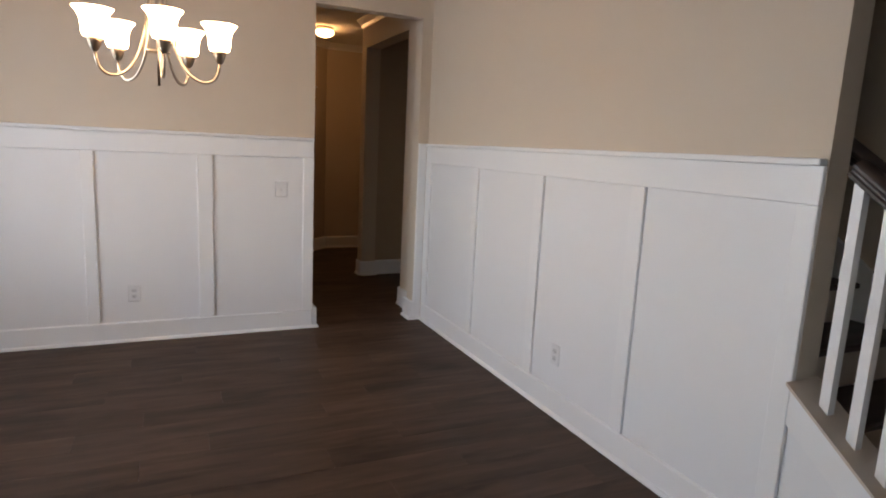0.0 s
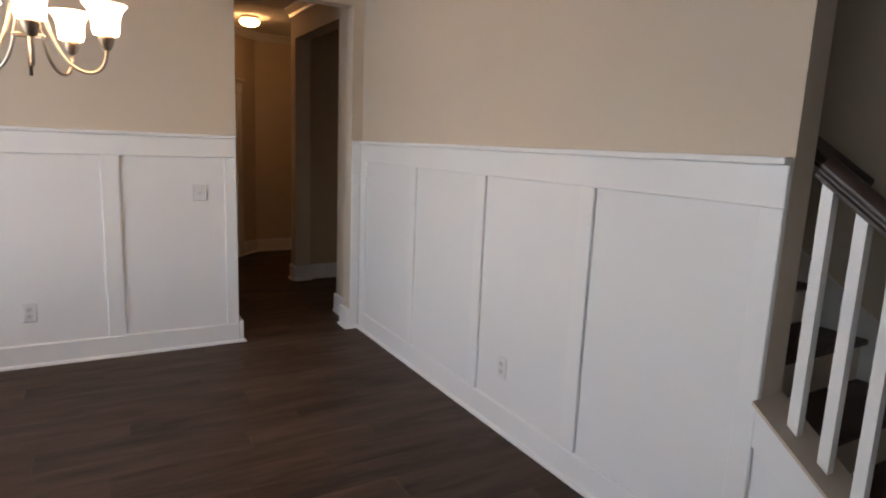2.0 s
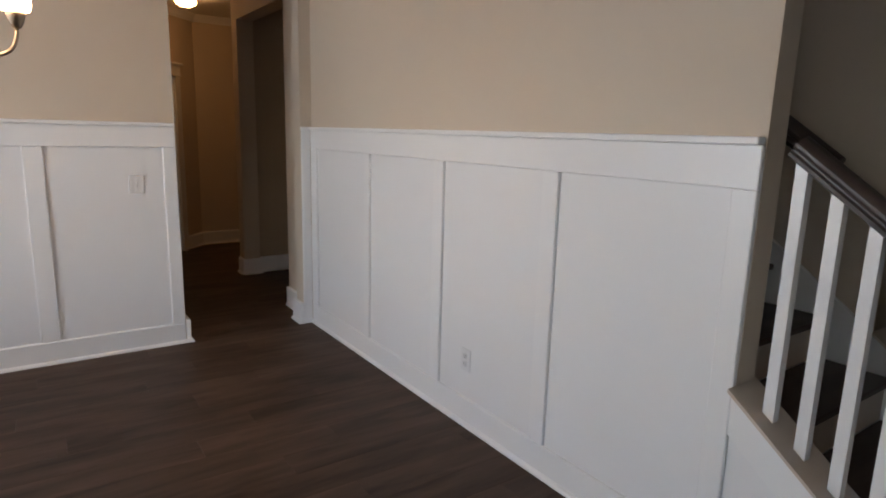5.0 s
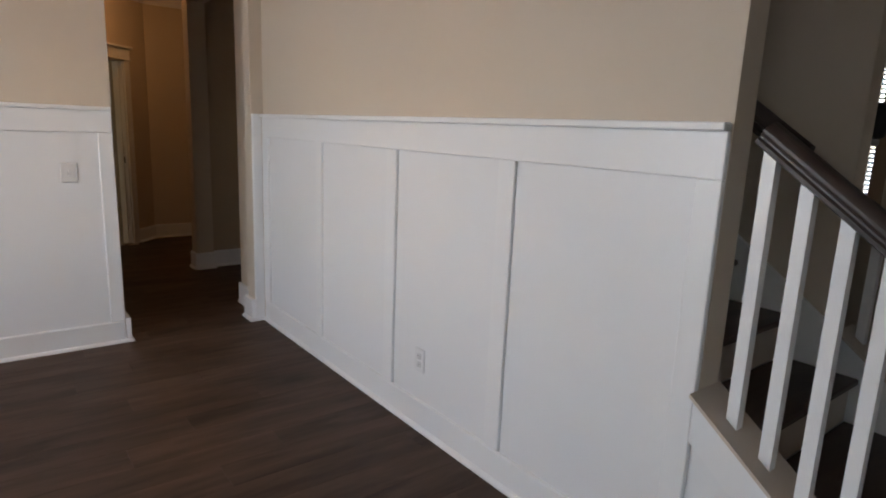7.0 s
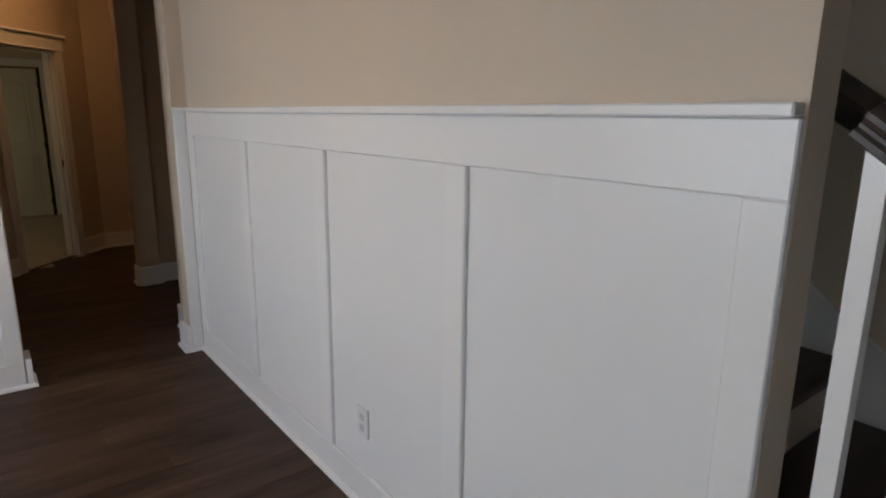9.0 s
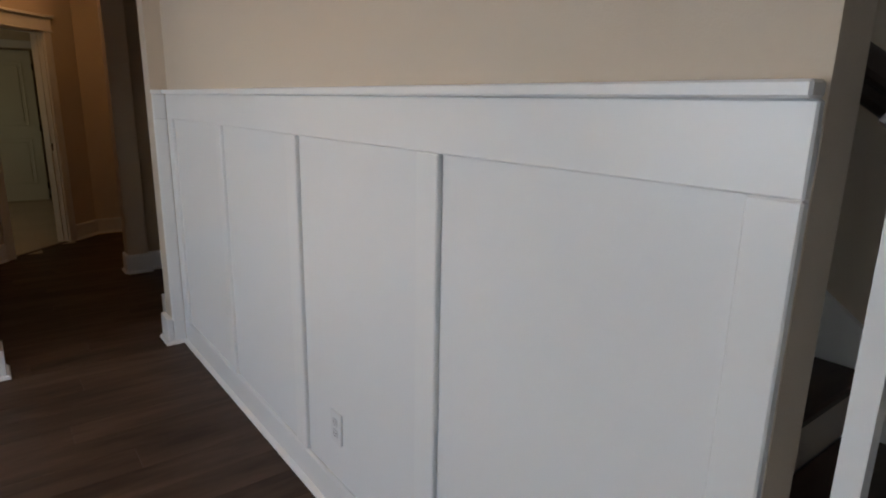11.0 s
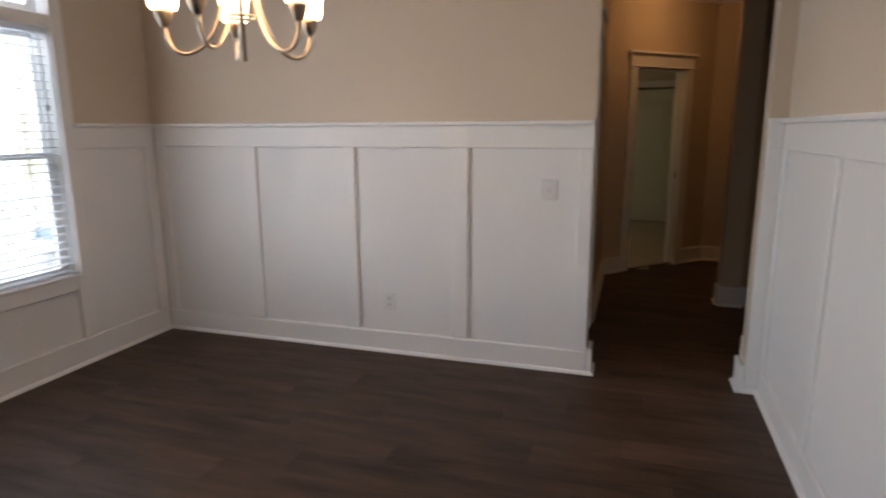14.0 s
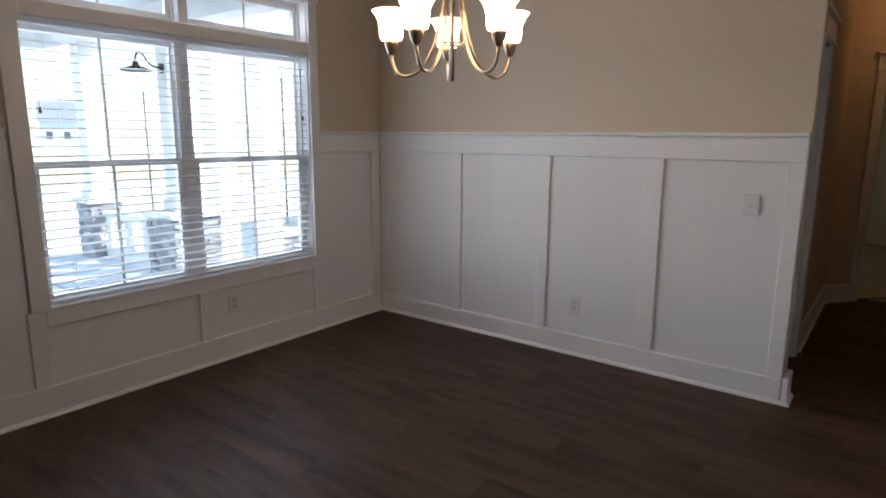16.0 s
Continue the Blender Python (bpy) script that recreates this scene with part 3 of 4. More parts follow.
for k in range(29):
    ob = new("slat", slat_me)
    ob.parent = blind
    ob.matrix_basis = pose(random.uniform(-0.001, 0.001), 0, -0.03 - 0.0475 * k + random.uniform(-0.001, 0.001), random.uniform(-0.08, 0.08), 2 + random.uniform(-1.5, 1.5), 0)
part("bottom_rail", bx(bmesh.new(), -0.028, -BL / 2 + 0.004, -1.418, 0.028, BL / 2 - 0.004, -1.402, 0.003), SLAT, blind)
for yy in (-BL / 2 + 0.14, -0.30, 0.30, BL / 2 - 0.14):
    for xx in (-0.025, 0.025):
        part("ladder_cord", tube(bmesh.new(), [(xx, yy, 0.0), (xx, yy, -1.40)], 0.0009, 5), SLAT, blind)
for yy in (-BL / 2 + 0.05, BL / 2 - 0.05):
    part("lift_cord", tube(bmesh.new(), [(0.036, yy, 0.0), (0.037, yy, -0.40)], 0.0009, 5), SLAT, blind)
    part("cord_tassel", lathe(bmesh.new(), [(0.0, 0.0), (0.005, -0.004), (0.009, -0.034), (0.0, -0.038)], 8, (0.037, yy, -0.398)), STEEL, blind, "dark cord tassel")

# ---- chandelier ----
CX, CY = 0.045, 3.206
ch = empty("chandelier", (CX, CY, CEILING), "five-arm brushed nickel chandelier with lit white glass bell shades", "chandelier")
D = -CEILING
part("ceiling_canopy", lathe(bmesh.new(), [(0.0, 0.0), (0.065, 0.0), (0.065, -0.008), (0.045, -0.028), (0.012, -0.035), (0.0, -0.035)], 24), NICKEL, ch)
part("down_rod", tube(bmesh.new(), [(0, 0, -0.03), (0, 0, 2.20 + D)], 0.007), NICKEL, ch)
part("hub", lathe(bmesh.new(), [(0.0, 2.22 + D), (0.02, 2.215 + D), (0.028, 2.18 + D), (0.045, 2.17 + D), (0.045, 2.15 + D), (0.02, 2.13 + D), (0.012, 2.10 + D), (0.0, 2.10 + D)], 20), NICKEL, ch)
part("finial_rod", tube(bmesh.new(), [(0, 0, 2.1 + D), (0, 0, 1.690 + D)], 0.0062), NICKEL_DARK, ch)
part("ring", tube(bmesh.new(), [(0.048 * math.cos(a * math.pi / 12), 0.048 * math.sin(a * math.pi / 12), 1.832 + D) for a in range(25)], 0.005, 8), NICKEL, ch)
AR = 0.252
for k in range(5):
    a = radians(131.5 + 72 * k)
    ca, sa = math.cos(a), math.sin(a)

    def P(r, z, ca=ca, sa=sa):
        return (r * ca, r * sa, z + D)

    pts = bez(P(0.03, 2.16), P(0.035, 1.98), P(0.055, 1.83), P(0.115, 1.755), 12) + bez(P(0.115, 1.755), P(0.165, 1.693), P(AR - 0.004, 1.69), P(AR, 1.80), 14)[1:]
    arm = part("arm", tube(bmesh.new(), pts, 0.0062, 10), NICKEL, ch)
    c = P(AR, 0)
    part("cup", lathe(bmesh.new(), [(0.0, 1.797), (0.009, 1.798), (0.016, 1.806), (0.023, 1.822), (0.027, 1.838), (0.0285, 1.850), (0.025, 1.853), (0.0, 1.853)], 20, (c[0], c[1], -CEILING)), NICKEL_DARK, ch, "aged nickel socket cup")
    part("shade", lathe(bmesh.new(), [(0.0205, 1.8490), (0.0409, 1.8543), (0.0465, 1.8686), (0.0474, 1.8971), (0.0512, 1.9238), (0.0614, 1.9460), (0.0744, 1.9611), (0.0763, 1.9647), (0.0725, 1.9629), (0.0577, 1.9460), (0.0474, 1.9238), (0.0437, 1.8971), (0.0418, 1.8686), (0.0186, 1.8579)], 28, (c[0], c[1], -CEILING)), SHADE, ch, "lit white opal glass bell shade")
    bulb = new("chandelier_bulb", bpy.data.lights.new("chandelier_bulb", "POINT"))
    bulb.data.energy, bulb.data.color, bulb.data.shadow_soft_size = BULB_POWER, (1.0, 0.72, 0.45), 0.02
    bulb.location = (CX + c[0], CY + c[1], 1.925)

# ---- hall ceiling light ----
LX, LY = 1.78, 7.5
hl = empty("ceiling_light", (LX, LY, CEILING), "lit flush-mount dome light with bronze rim on the hall ceiling", "ceiling light")
part("rim", lathe(bmesh.new(), [(0.0, 0.0), (0.08, 0.0), (0.098, -0.01), (0.098, -0.026), (0.088, -0.033), (0.0, -0.033)], 32), NICKEL_DARK, hl)
part("dome", lathe(bmesh.new(), [(0.088, -0.031), (0.104, -0.045), (0.106, -0.062), (0.094, -0.086), (0.062, -0.104), (0.024, -0.112), (0.0, -0.113)], 32), DOME, hl, "lit opal glass dome")

# ---- staircase ----
RISE, RUN = 0.187, 0.265
sx0, sx1 = de + 0.107, FX - 0.02
stair = empty("staircase", ((sx0 + sx1) / 2, 0.896, 0), "staircase with dark wooden treads and pale painted risers", "staircase")
SI = Matrix.Translation((-(sx0 + sx1) / 2, -0.896, 0))
for k in range(12):
    y = 0.896 + RUN * k
    z = RISE * (k + 1)
    part("tread", bx(bmesh.new(), sx0 + 0.001, y - 0.0, z - 0.028, sx1, y + RUN + 0.028, z, 0.006, SI), TREAD, stair, "dark stained tread")
    part("riser", bx(bmesh.new(), sx0 + 0.002, y + 0.028, z - RISE, sx1 - 0.001, y + 0.042, z - 0.028, 0, SI), CAPPAINT, stair)


def nose(y):
    return 0.187 + 0.706 * (y - 0.896)


bm = prism(bmesh.new(), [(0.95, 0), (4.0, 0), (4.0, nose(4.0) + 0.07), (0.95, nose(0.95) + 0.07)], "x", FX - 0.02, FX - 0.001)
bmesh.ops.transform(bm, matrix=SI, verts=bm.verts)
part("skirt_board", bm, TRIM, stair)
bm = prism(bmesh.new(), [(0.95, nose(0.95) + 0.07), (4.0, nose(4.0) + 0.07), (4.0, nose(4.0) + 0.092), (0.95, nose(0.95) + 0.092)], "x", FX - 0.026, FX - 0.001)
bmesh.ops.transform(bm, matrix=SI, verts=bm.verts)
part("skirt_cap", bm, TRIM, stair)
bm = prism(bmesh.new(), [(1.54, nose(1.54) - 0.4), (4.0, nose(4.0) - 0.4), (4.0, nose(4.0) + 0.07), (1.54, nose(1.54) + 0.07)], "x", sx0 - 0.001, sx0 + 0.012)
bmesh.ops.transform(bm, matrix=SI, verts=bm.verts)
part("skirt_board", bm, TRIM, stair)


def rail_profile(w=0.034, h=0.068):
    """Moulded handrail outline, across and up."""
    half = [(0.018, 0.0), (0.026, 0.004), (0.027, 0.014), (0.022, 0.02), (0.022, 0.026), (0.031, 0.031), (w, 0.037), (w, 0.045), (0.029, 0.054), (0.021, 0.062), (0.010, h - 0.001), (0.0, h)]
    half = [(a * 0.98, b * 1.02) for a, b in half]
    return half + [(-a, b) for a, b in reversed(half[:-1])]


def sloped_rail(y0, z0, y1, z1, x):
    bm = bmesh.new()
    prof = rail_profile()
    ln = math.hypot(y1 - y0, z1 - z0)
    sy, sz = (z1 - z0) / ln, (y1 - y0) / ln      # cut square to the slope
    va = [bm.verts.new((x + a, y0 - b * sy, z0 + b * sz)) for a, b in prof]
    vb = [bm.verts.new((x + a, y1 - b * sy, z1 + b * sz)) for a, b in prof]
    bm.faces.new(va)
    bm.faces.new(list(reversed(vb)))
    for i in range(len(prof)):
        j = (i + 1) % len(prof)
        bm.faces.new((va[j], va[i], vb[i], vb[j])).smooth = 7 <= i <= 14
    bmesh.ops.recalc_face_normals(bm, faces=bm.faces)
    return bm


def railing(xc, y_top, off, gap, label):
    rl = empty("stair_railing", (xc, y_top, cap_z(y_top) + 0.013), label, "railing", "stair railings")
    RI = Matrix.Translation((-xc, -y_top, -cap_z(y_top) - 0.013))

    def under(y):
        return cap_z(y) + off + 0.002
    bm = sloped_rail(0.55, under(0.55), y_top - gap, under(y_top - gap), xc)
    bmesh.ops.transform(bm, matrix=RI, verts=bm.verts)
    part("handrail", bm, RAILWOOD, rl, "dark stained moulded handrail")
    y = y_top - 0.098
    while y > 0.66:
        bm = prism(bmesh.new(), [(y - 0.017, cap_z(y - 0.017) + 0.013), (y + 0.017, cap_z(y + 0.017) + 0.013), (y + 0.017, under(y + 0.017)), (y - 0.017, under(y - 0.017))], "x", xc - 0.017, xc + 0.017)
        bmesh.ops.transform(bm, matrix=RI, verts=bm.verts)
        part("baluster", bm, TRIM, rl, "square white baluster")
        y -= 0.102
    return rl


railing(de + 0.032, EY, 0.770, 0.055, "dark handrail on square white balusters on the knee wall")
railing(FX + 0.052, 1.564, 0.45, 0.01, "dark handrail on white balusters beyond the stair")

# wall handrail on the stair side of the east wall
wr = empty("wall_handrail", (2.25, 1.432, 1.397), "dark wooden wall-mounted handrail along the stair", "handrail")
part("rail", sloped_rail(0.0, 0.0, 2.4, 2.4 * 0.72, 0), RAILWOOD, wr)
part("rail_return", bx(bmesh.new(), -0.085, 0.135, 0.095, 0.0, 0.18, 0.15, 0.008), RAILWOOD, wr)
for yy in (0.5, 1.6):
    part("bracket", tube(bmesh.new(), [(-0.083, yy, 0.72 * yy - 0.06), (-0.03, yy, 0.72 * yy - 0.06), (0.0, yy, 0.72 * yy + 0.005)], 0.006, 8), STEEL, wr)

# narrow sidelight with a blind and a black lantern beyond the stair
sl = tagged(new("window_2"), "narrow bright sidelight with a closed slatted blind", "window", kind="structure")
sl.location = (5.5, 2.28, 1.03)
part("pane", bx(bmesh.new(), 0.05, -0.03, 0.0, 0.056, 0.03, 0.97), GLASS, sl).visible_shadow = False
for k in range(30):
    part("slat", bx(bmesh.new(), 0.012, -0.03, 0.012 + k * 0.032, 0.016, 0.03, 0.027 + k * 0.032, 0), SLAT, sl)
part("casing_leg", bx(bmesh.new(), -0.02, -0.12, -0.05, -0.001, -0.03, 1.1, 0.003), mat("tan_shaded_casing", (0.32, 0.22, 0.15), 0.6), sl)
part("casing_leg", bx(bmesh.new(), -0.02, 0.03, -0.05, -0.001, 0.12, 1.1, 0.003), mat("tan_casing", (0.32, 0.22, 0.15), 0.6), sl)
lan = empty("wall_lantern", (5.47, 2.245, 1.45), "black metal wall lantern with a white glass base", "lantern")
part("body", lathe(bmesh.new(), [(0.0, 0.30), (0.03, 0.295), (0.060, 0.25), (0.075, 0.15), (0.062, 0.07), (0.040, 0.055), (0.0, 0.05)], 16, (-0.07, 0, 0)), BLACK, lan)
part("glass", lathe(bmesh.new(), [(0.0, 0.052), (0.032, 0.052), (0.036, 0.02), (0.02, 0.0), (0.0, 0.0)], 16, (-0.07, 0, 0)), PLATE, lan)
part("back_plate", bx(bmesh.new(), -0.01, -0.04, 0.10, 0.028, 0.04, 0.24, 0.004), BLACK, lan)

# ---- switch and outlets ----


def switch(m, label="white toggle light switch plate on the wainscot panel"):
    s = empty("light_switch", (0, 0, 0), label, "light switch")
    s.matrix_world = m
    part("plate", bx(bmesh.new(), -0.045, -0.009, -0.060, 0.045, 0, 0.060, 0.004), PLATE, s)
    part("toggle", bx(bmesh.new(), -0.005, -0.020, -0.002, 0.005, -0.006, 0.014, 0.002, Matrix.Rotation(radians(-14), 4, "X")), PLATE, s)
    part("toggle_slot", bx(bmesh.new(), -0.008, -0.0096, -0.014, 0.008, -0.0086, 0.014, 0), RECEPTACLE, s)
    for z in (-0.03, 0.03):
        part("screw", bx(bmesh.new(), -0.0025, -0.0098, z - 0.0025, 0.0025, -0.0086, z + 0.0025, 0.0008), PLATE, s)
    return s


def outlet(m):
    s = empty("wall_outlet", (0, 0, 0), "white duplex wall outlet on the wainscot panel", "outlet", "wall outlets")
    s.matrix_world = m
    part("plate", bx(bmesh.new(), -0.039, -0.009, -0.061, 0.039, 0, 0.061, 0.004), PLATE, s)
    for z in (-0.021, 0.021):
        r = part("receptacle", bx(bmesh.new(), -0.0165, -0.0115, z - 0.0145, 0.0165, -0.008, z + 0.0145, 0.003), RECEPTACLE, s)
        for x, h in ((-0.0065, 0.005), (0.0065, 0.004)):
            part("slot", bx(bmesh.new(), x - 0.001, -0.0119, z + 0.002 - h, x + 0.001, -0.0113, z + 0.002 + h, 0), SLOT, r)
        part("ground_hole", bx(bmesh.new(), -0.002, -0.0119, z - 0.0105, 0.002, -0.0113, z - 0.0065, 0), SLOT, r)
    return s


switch(pose(0.855, dn - 0.003, 1.11))
outlet(pose(-0.17, dn - 0.003, 0.352))
outlet(pose(de - 0.003, 2.918, 0.35, 0, 0, -90))
outlet(pose(wo + 0.003, 3.475, 0.37, 0, 0, 90))
switch(pose(1.05, 5.98, 1.50, 0, 0, 90), "white switch plate on the hall wall beside the doorway")

# ---- far door ----
fd = empty("far_door", (1.90, 11.42, 0.004), "white two-panel interior door in the far room", "door")
FD = pose(1.865, 11.395, 0.008, 0, 0, -4)
fd.matrix_world = FD
W = 0.70
bm = bmesh.new()
bx(bm, -W, 0, 0, 0, 0.035, 2.03, 0.002)
slab = part("slab", bm, DOORPAINT, fd)
for z0, z1 in ((0.22, 0.86), (1.02, 1.88)):
    fr = bmesh.new()
    for b in ((-W + 0.11, -0.012, z0, -0.11, 0.0, z0 + 0.018), (-W + 0.11, -0.012, z1 - 0.018, -0.11, 0.0, z1), (-W + 0.11, -0.012, z0 + 0.018, -W + 0.128, 0.0, z1 - 0.018), (-0.128, -0.012, z0 + 0.018, -0.11, 0.0, z1 - 0.018)):
        bx(fr, *b, 0.002)
    part("panel_moulding", fr, DOORPAINT, fd)
    part("raised_panel", bx(bmesh.new(), -W + 0.16, -0.009, z0 + 0.05, -0.16, 0.0, z1 - 0.05, 0.006), DOORPAINT, fd)
for z in (0.2, 1.0, 1.82):
    part("hinge", bx(bmesh.new(), -0.004, -0.010, z - 0.045, 0.012, 0.004, z + 0.045, 0.002), STEEL, fd)
for x0, x1 in ((1.06, 1.15), (1.912, 2.0)):
    board("casing_leg", wall_fn, x0, 11.40, 0, x1, 11.42, 2.07)
board("casing_head", wall_fn, 1.05, 11.398, 2.07, 2.01, 11.42, 2.17)

# ---- outside: porch and neighbourhood ----
solid("ground", [(-400, -400, -0.75, 400, 400, -0.45)], GROUND, "pale dry ground reaching to the horizon")
porch = solid("porch_floor", [(-8.2, -3.5, -0.44, wo - 0.165, 5.01, -0.14)], mat("porch_joint", (0.35, 0.36, 0.36), 0.9), "pale porch floor in wide slabs")
for i in range(5):
    for j in range(8):
        board("slab", porch, -8.2 + i * 1.2, -3.5 + j * 1.2, -0.139, -8.2 + i * 1.2 + 1.19, min(5.0, -3.5 + j * 1.2 + 1.19), -0.125, DECK, 0.003)
solid("porch_ceiling", [(-8.2, -3.5, 2.84, wo - 0.165, 4.95, 2.92)], mat("pale_blue_beadboard", (0.66, 0.72, 0.76), 0.6, vary=0.04, scale=3), "pale blue painted porch ceiling")
beam = solid("porch_beam", [(-8.2, 4.70, 2.60, wo - 0.165, 4.94, 2.839), (-8.2, -3.5, 2.60, -7.96, 4.70, 2.839)], WHITE_EXT, "white boxed porch beam")
solid("house_wall_outside", [(wo - 0.20, 5.02, -0.5, wo - 0.165, 9.0, 2.9)], SIDING, "blue grey siding of the house")


def stone_pier(x, y, w, z0, z1, col_top, label):
    """Stacked ledge-stone pier with a cap and, where it has one, a white column on it."""
    p = empty("porch_column", (x, y, z0), label, "column", "porch columns")
    part("core", bx(bmesh.new(), -w / 2 + 0.03, -w / 2 + 0.03, 0, w / 2 - 0.03, w / 2 - 0.03, z1 - z0), mat("mortar", (0.3, 0.29, 0.28), 0.95), p)
    z = 0.0
    while z < z1 - z0 - 0.01:
        h = min(random.uniform(0.05, 0.10), z1 - z0 - z)
        for side in range(4):
            s = -w / 2
            while s < w / 2 - 0.01:
                ln = min(random.uniform(0.09, 0.24), w / 2 - s)
                out = w / 2 + random.uniform(-0.012, 0.018)
                part("stone", bx(bmesh.new(), s + 0.003, -out, z + 0.003, s + ln - 0.003, -w / 2 + 0.035, z + h - 0.003, 0.005, Matrix.Rotation(side * math.pi / 2, 4, "Z")), STONE, p)
                s += ln
        z += h
    part("cap_stone", bx(bmesh.new(), -w / 2 - 0.04, -w / 2 - 0.04, z1 - z0, w / 2 + 0.04, w / 2 + 0.04, z1 - z0 + 0.06, 0.008), WHITE_EXT, p)
    if col_top:
        part("shaft", bx(bmesh.new(), -0.12, -0.12, z1 - z0 + 0.06, 0.12, 0.12, col_top - z0, 0.006), WHITE_EXT, p)
        part("plinth", bx(bmesh.new(), -0.145, -0.145, z1 - z0 + 0.06, 0.145, 0.145, z1 - z0 + 0.2, 0.006), WHITE_EXT, p)
    return p


stone_pier(-4.72, 4.715, 0.55, -0.125, 0.60, 2.6, "white porch column on a grey ledge-stone pier")
stone_pier(-6.85, 4.75, 0.40, -0.125, 0.60, 2.6, "white porch column on a grey ledge-stone pier at the porch corner")
stone_pier(-5.3, 6.5, 0.4, -0.45, 0.10, 0, "low grey ledge-stone pier beside the walk")
rail = empty("porch_railing", (-5.82, 4.72, -0.125), "white porch railing between the stone piers", "railing")
part("top_rail", bx(bmesh.new(), -0.815, -0.04, 0.55, 0.815, 0.04, 0.63, 0.004), WHITE_EXT, rail)
part("bottom_rail", bx(bmesh.new(), -0.815, -0.03, 0.0, 0.815, 0.03, 0.20, 0.004), WHITE_EXT, rail)
for k in range(4):
    part("post", bx(bmesh.new(), -0.69 + k * 0.46 - 0.05, -0.03, 0.20, -0.69 + k * 0.46 + 0.05, 0.03, 0.55, 0.003), WHITE_EXT, rail)
for x, y, w, lab in ((-5.0, 5.38, 0.27, "white square post beside the porch"), (-5.0, 6.03, 0.25, "slim white square post beside the porch")):
    p = empty("post", (x, y, -0.45), lab, "post", "white posts")
    part("shaft", bx(bmesh.new(), -w / 2, -w / 2, 0, w / 2, w / 2, 3.2, 0.006), WHITE_EXT, p)
    part("plinth", bx(bmesh.new(), -w / 2 - 0.02, -w / 2 - 0.02, 0, w / 2 + 0.02, w / 2 + 0.02, 0.3, 0.006), WHITE_EXT, p)
gar = empty("garden_wall", (-6.6, 6.2, -0.45), "low blue grey sided wall in the side yard", "wall")
for k in range(5):
    part("siding_board", bx(bmesh.new(), -0.03, -1.0, 0.118 * k, 0.03 - 0.0, 1.6, 0.118 * k + 0.112, 0.003, Matrix.Rotation(radians(-2), 4, "Y")), SIDING, gar)
# barn lamp on the column
bl = empty("barn_lamp", (-4.72, 4.594, 2.24), "dark gooseneck barn lamp on the porch column", "lamp")
part("arm", tube(bmesh.new(), bez((0, 0, -0.09), (0, -0.09, -0.10), (0, -0.13, -0.07), (0, -0.165, -0.01), 12) + bez((0, -0.165, -0.01), (0, -0.20, 0.06), (0, -0.27, 0.07), (0, -0.27, -0.06), 12)[1:], 0.011, 8), BLACK, bl)
part("shade", lathe(bmesh.new(), [(0.0, -0.05), (0.026, -0.05), (0.032, -0.085), (0.055, -0.095), (0.12, -0.118), (0.155, -0.142), (0.150, -0.144), (0.11, -0.122), (0.0, -0.10)], 24, (0, -0.27, 0)), BLACK, bl)
part("wall_plate", bx(bmesh.new(), -0.045, -0.012, -0.145, 0.045, 0.0, -0.035, 0.004), BLACK, bl)


def house(x, y, w, d, h, roof_h, label):
    hs = empty("house", (0, 0, 0), label, "house")
    hs.matrix_world = pose(x, y, -0.45, 0, 0, -20.8)
    part("chimney", bx(bmesh.new(), -0.4, -0.9, h, 0.4, 1.1, h + roof_h + 0.35, 0.02), STONE, hs)
    part("wall", bx(bmesh.new(), -d / 2, -w / 2, 0, d / 2, w / 2, h), PALE_SIDING, hs)
    part("roof", prism(bmesh.new(), [(-d / 2 - 0.4, h), (d / 2 + 0.4, h), (0.6, h + roof_h), (-0.6, h + roof_h)], "y", -w / 2 - 0.3, w / 2 + 0.3), ROOF, hs)
    for k in range(3):
        yy = -w / 2 + w * (k + 0.5) / 3
        wnd = part("window", bx(bmesh.new(), d / 2, yy - 0.55, 0.9, d / 2 + 0.06, yy + 0.55, 2.3, 0.01), WHITE_EXT, hs)
        part("pane", bx(bmesh.new(), d / 2 + 0.055, yy - 0.45, 1.0, d / 2 + 0.07, yy + 0.45, 2.2), DARKGLASS, wnd)
    return hs


house(-100, 40.4, 6.6, 7, 3.6, 3.0, "pale house with a grey shingle roof across the street")
# slim uprights added to draw the dark shaded edges of the white columns
for x, y, top in ((-8.6, 6.34, 2.15), (-5.6, 6.80, 2.24)):
    pl = empty("dark_edge_upright", (x, y, -0.45), "slim dark upright added for the shaded edge of a column", "pole", "garden poles")
    part("shaft", tube(bmesh.new(), [(0, 0, 0), (0, 0, top + 0.44)], 0.014, 8), BLACK, pl)
    part("finial", lathe(bmesh.new(), [(0.0, top + 0.48), (0.018, top + 0.465), (0.02, top + 0.45), (0.012, top + 0.435), (0.0, top + 0.435)], 10), BLACK, pl)
solid("lawn", [(-60, -40, -0.449, -22, 80, -0.43)], LAWN, "dry grass strip across the street")

# ---- floor pieces ----
PW, PL = 0.178, 1.22
cache = {}


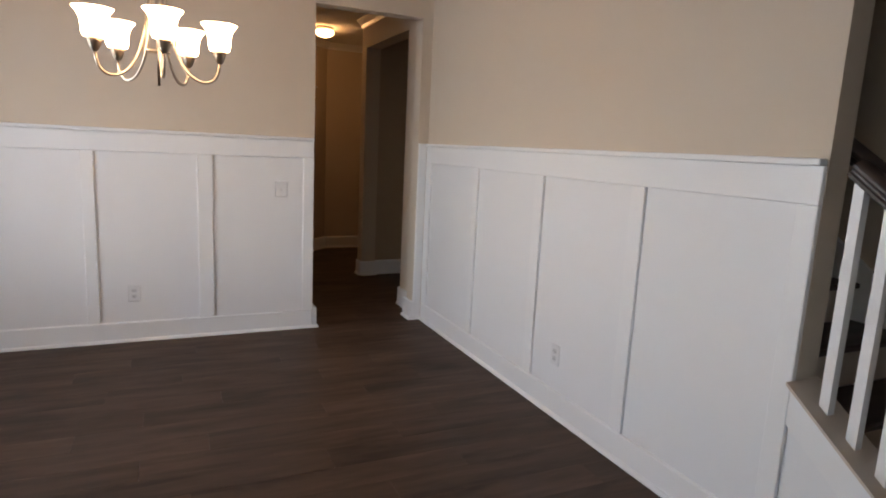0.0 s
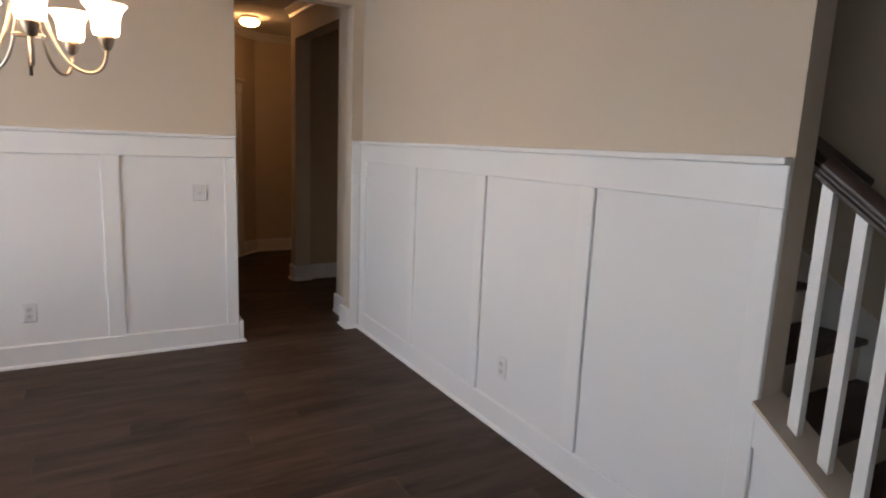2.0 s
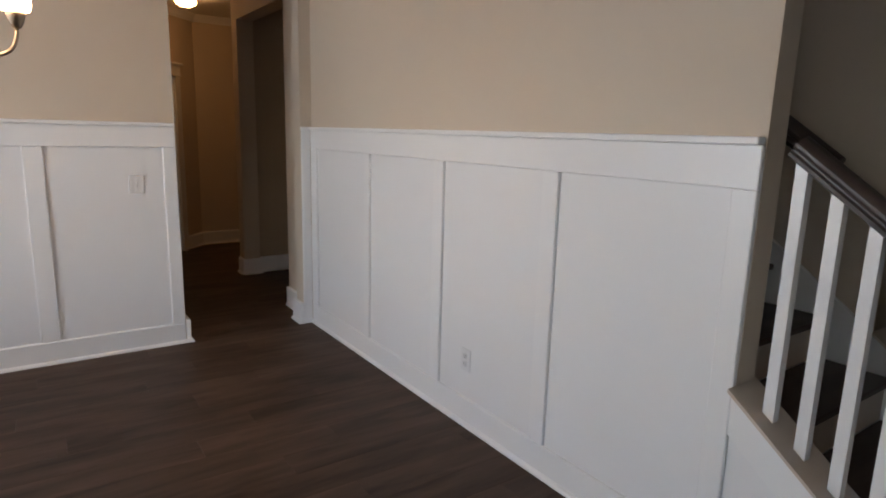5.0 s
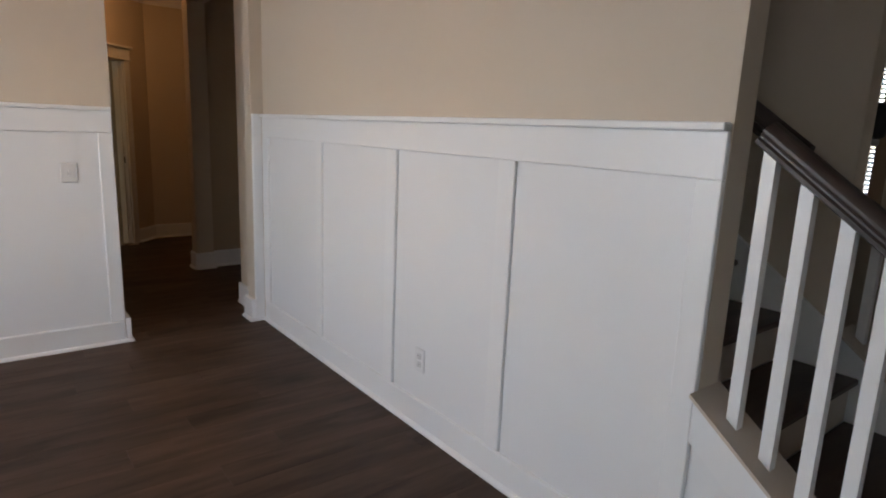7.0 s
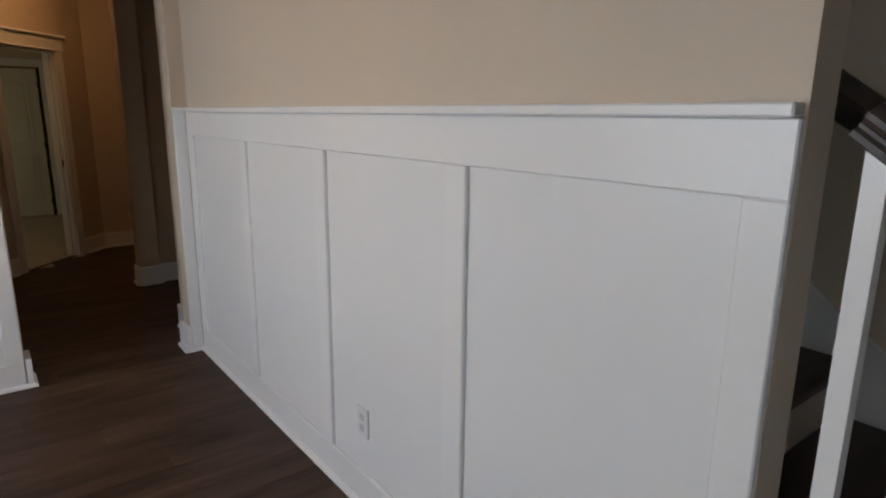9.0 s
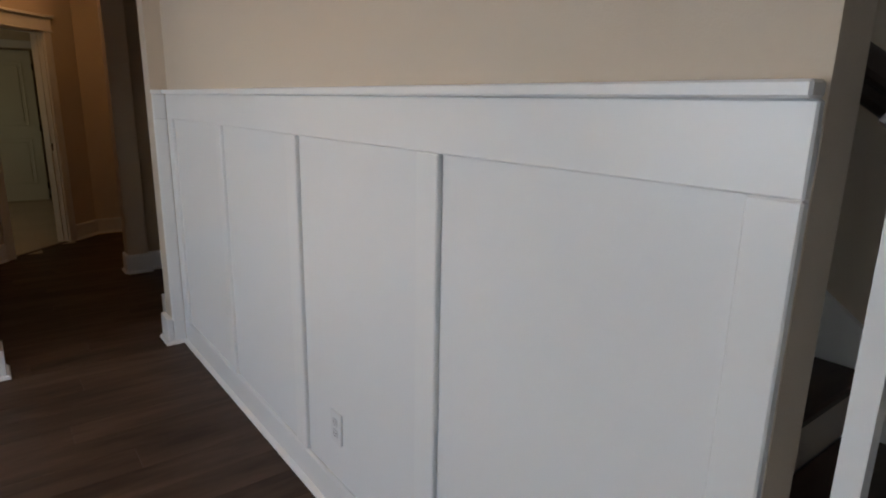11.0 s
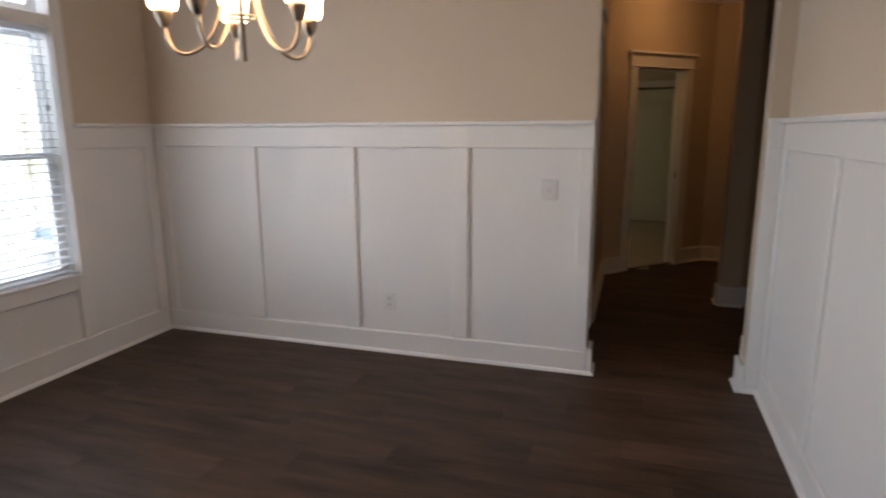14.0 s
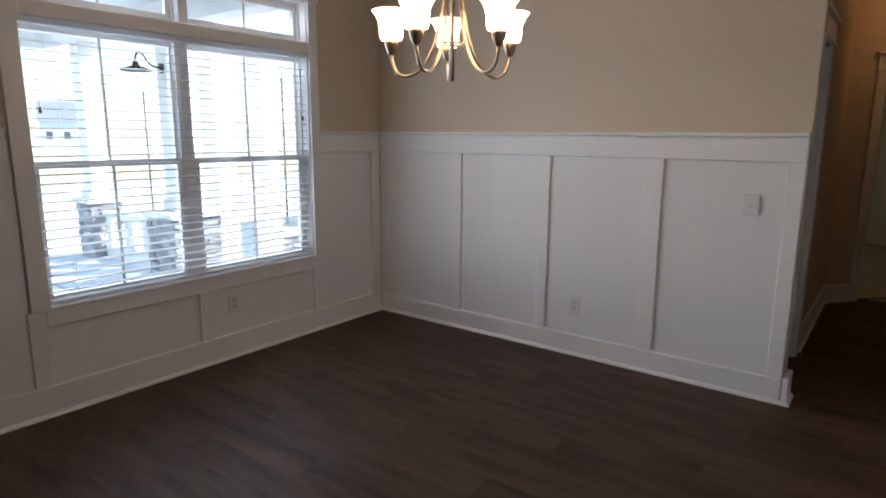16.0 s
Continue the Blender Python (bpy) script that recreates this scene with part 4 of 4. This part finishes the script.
def plank_mesh(length):
    key = round(length, 2)
    if key not in cache:
        bm = bx(bmesh.new(), 0.0003, 0.0003, -0.008, key - 0.0003, PW - 0.0003, 0.0, 0.0005)
        me = bpy.data.meshes.new("plank")
        bm.to_mesh(me)
        bm.free()
        me.materials.append(PLANK)
        cache[key] = me
    return cache[key]


far_bm = bmesh.new()
y, r = -2.6, 0
rng = random.Random(7)
while y < 8.75:
    x = -2.0
    step = (r * 0.37 + rng.uniform(-0.06, 0.06)) % 1.0
    first_len = round(0.22 + step * 0.95, 1)
    while x < 5.5:
        ln = first_len if x == -2.0 else PL
        near = -0.3 < y < 8.75 and x < 2.35 and not (x > 2.04 and y < 4.8) and not (x + ln < 1.0 and y > 5.0)
        if near:
            ob = new("plank", plank_mesh(ln))
            ob.parent = floor
            ob.matrix_basis = Matrix.Translation((x, y, 0))
        else:
            v = [far_bm.verts.new((x + a, y + b, -0.0005)) for a, b in ((0.001, 0.001), (ln - 0.001, 0.001), (ln - 0.001, PW - 0.001), (0.001, PW - 0.001))]
            far_bm.faces.new(v)
        x += ln
    y += PW
    r += 1
tagged(part("planks_beyond", far_bm, PLANK, floor), kind="stuff")

# tiles of the far room
tile_floor = tagged(part("tile_floor", prism(bmesh.new(), [(0.93, 7.52), (2.07, 8.66), (3.2, 8.72), (3.2, 11.9), (-1.6, 11.9), (-1.6, 7.45), (0.9, 7.45)], "z", -0.012, 0.0015), mat("tile_bed", (0.40, 0.345, 0.28), 0.7, vary=0.08, scale=7)), "beige square tile floor of the far room", kind="structure")
part("threshold", bx(bmesh.new(), s0 + 0.016, 0.0, 0.0, s1 - 0.016, 0.05, 0.009, 0.003, DM), TREAD, wall_hd)
tm = None
for i in range(8):
    for j in range(11):
        tx, ty = 0.3 + i * 0.305, 7.9 + j * 0.305
        if ty < tx + 6.5 + 0.03 or tx > 2.9:
            continue
        if tm is None:
            tm = part("tile", bx(bmesh.new(), 0, 0, -0.004, 0.302, 0.302, 0.004, 0.001), TILE, tile_floor)
            tdata = tm.data
            tm.matrix_basis = Matrix.Translation((tx, ty, 0))
        else:
            ob = new("tile", tdata)
            ob.parent = tile_floor
            ob.matrix_basis = Matrix.Translation((tx, ty, 0))
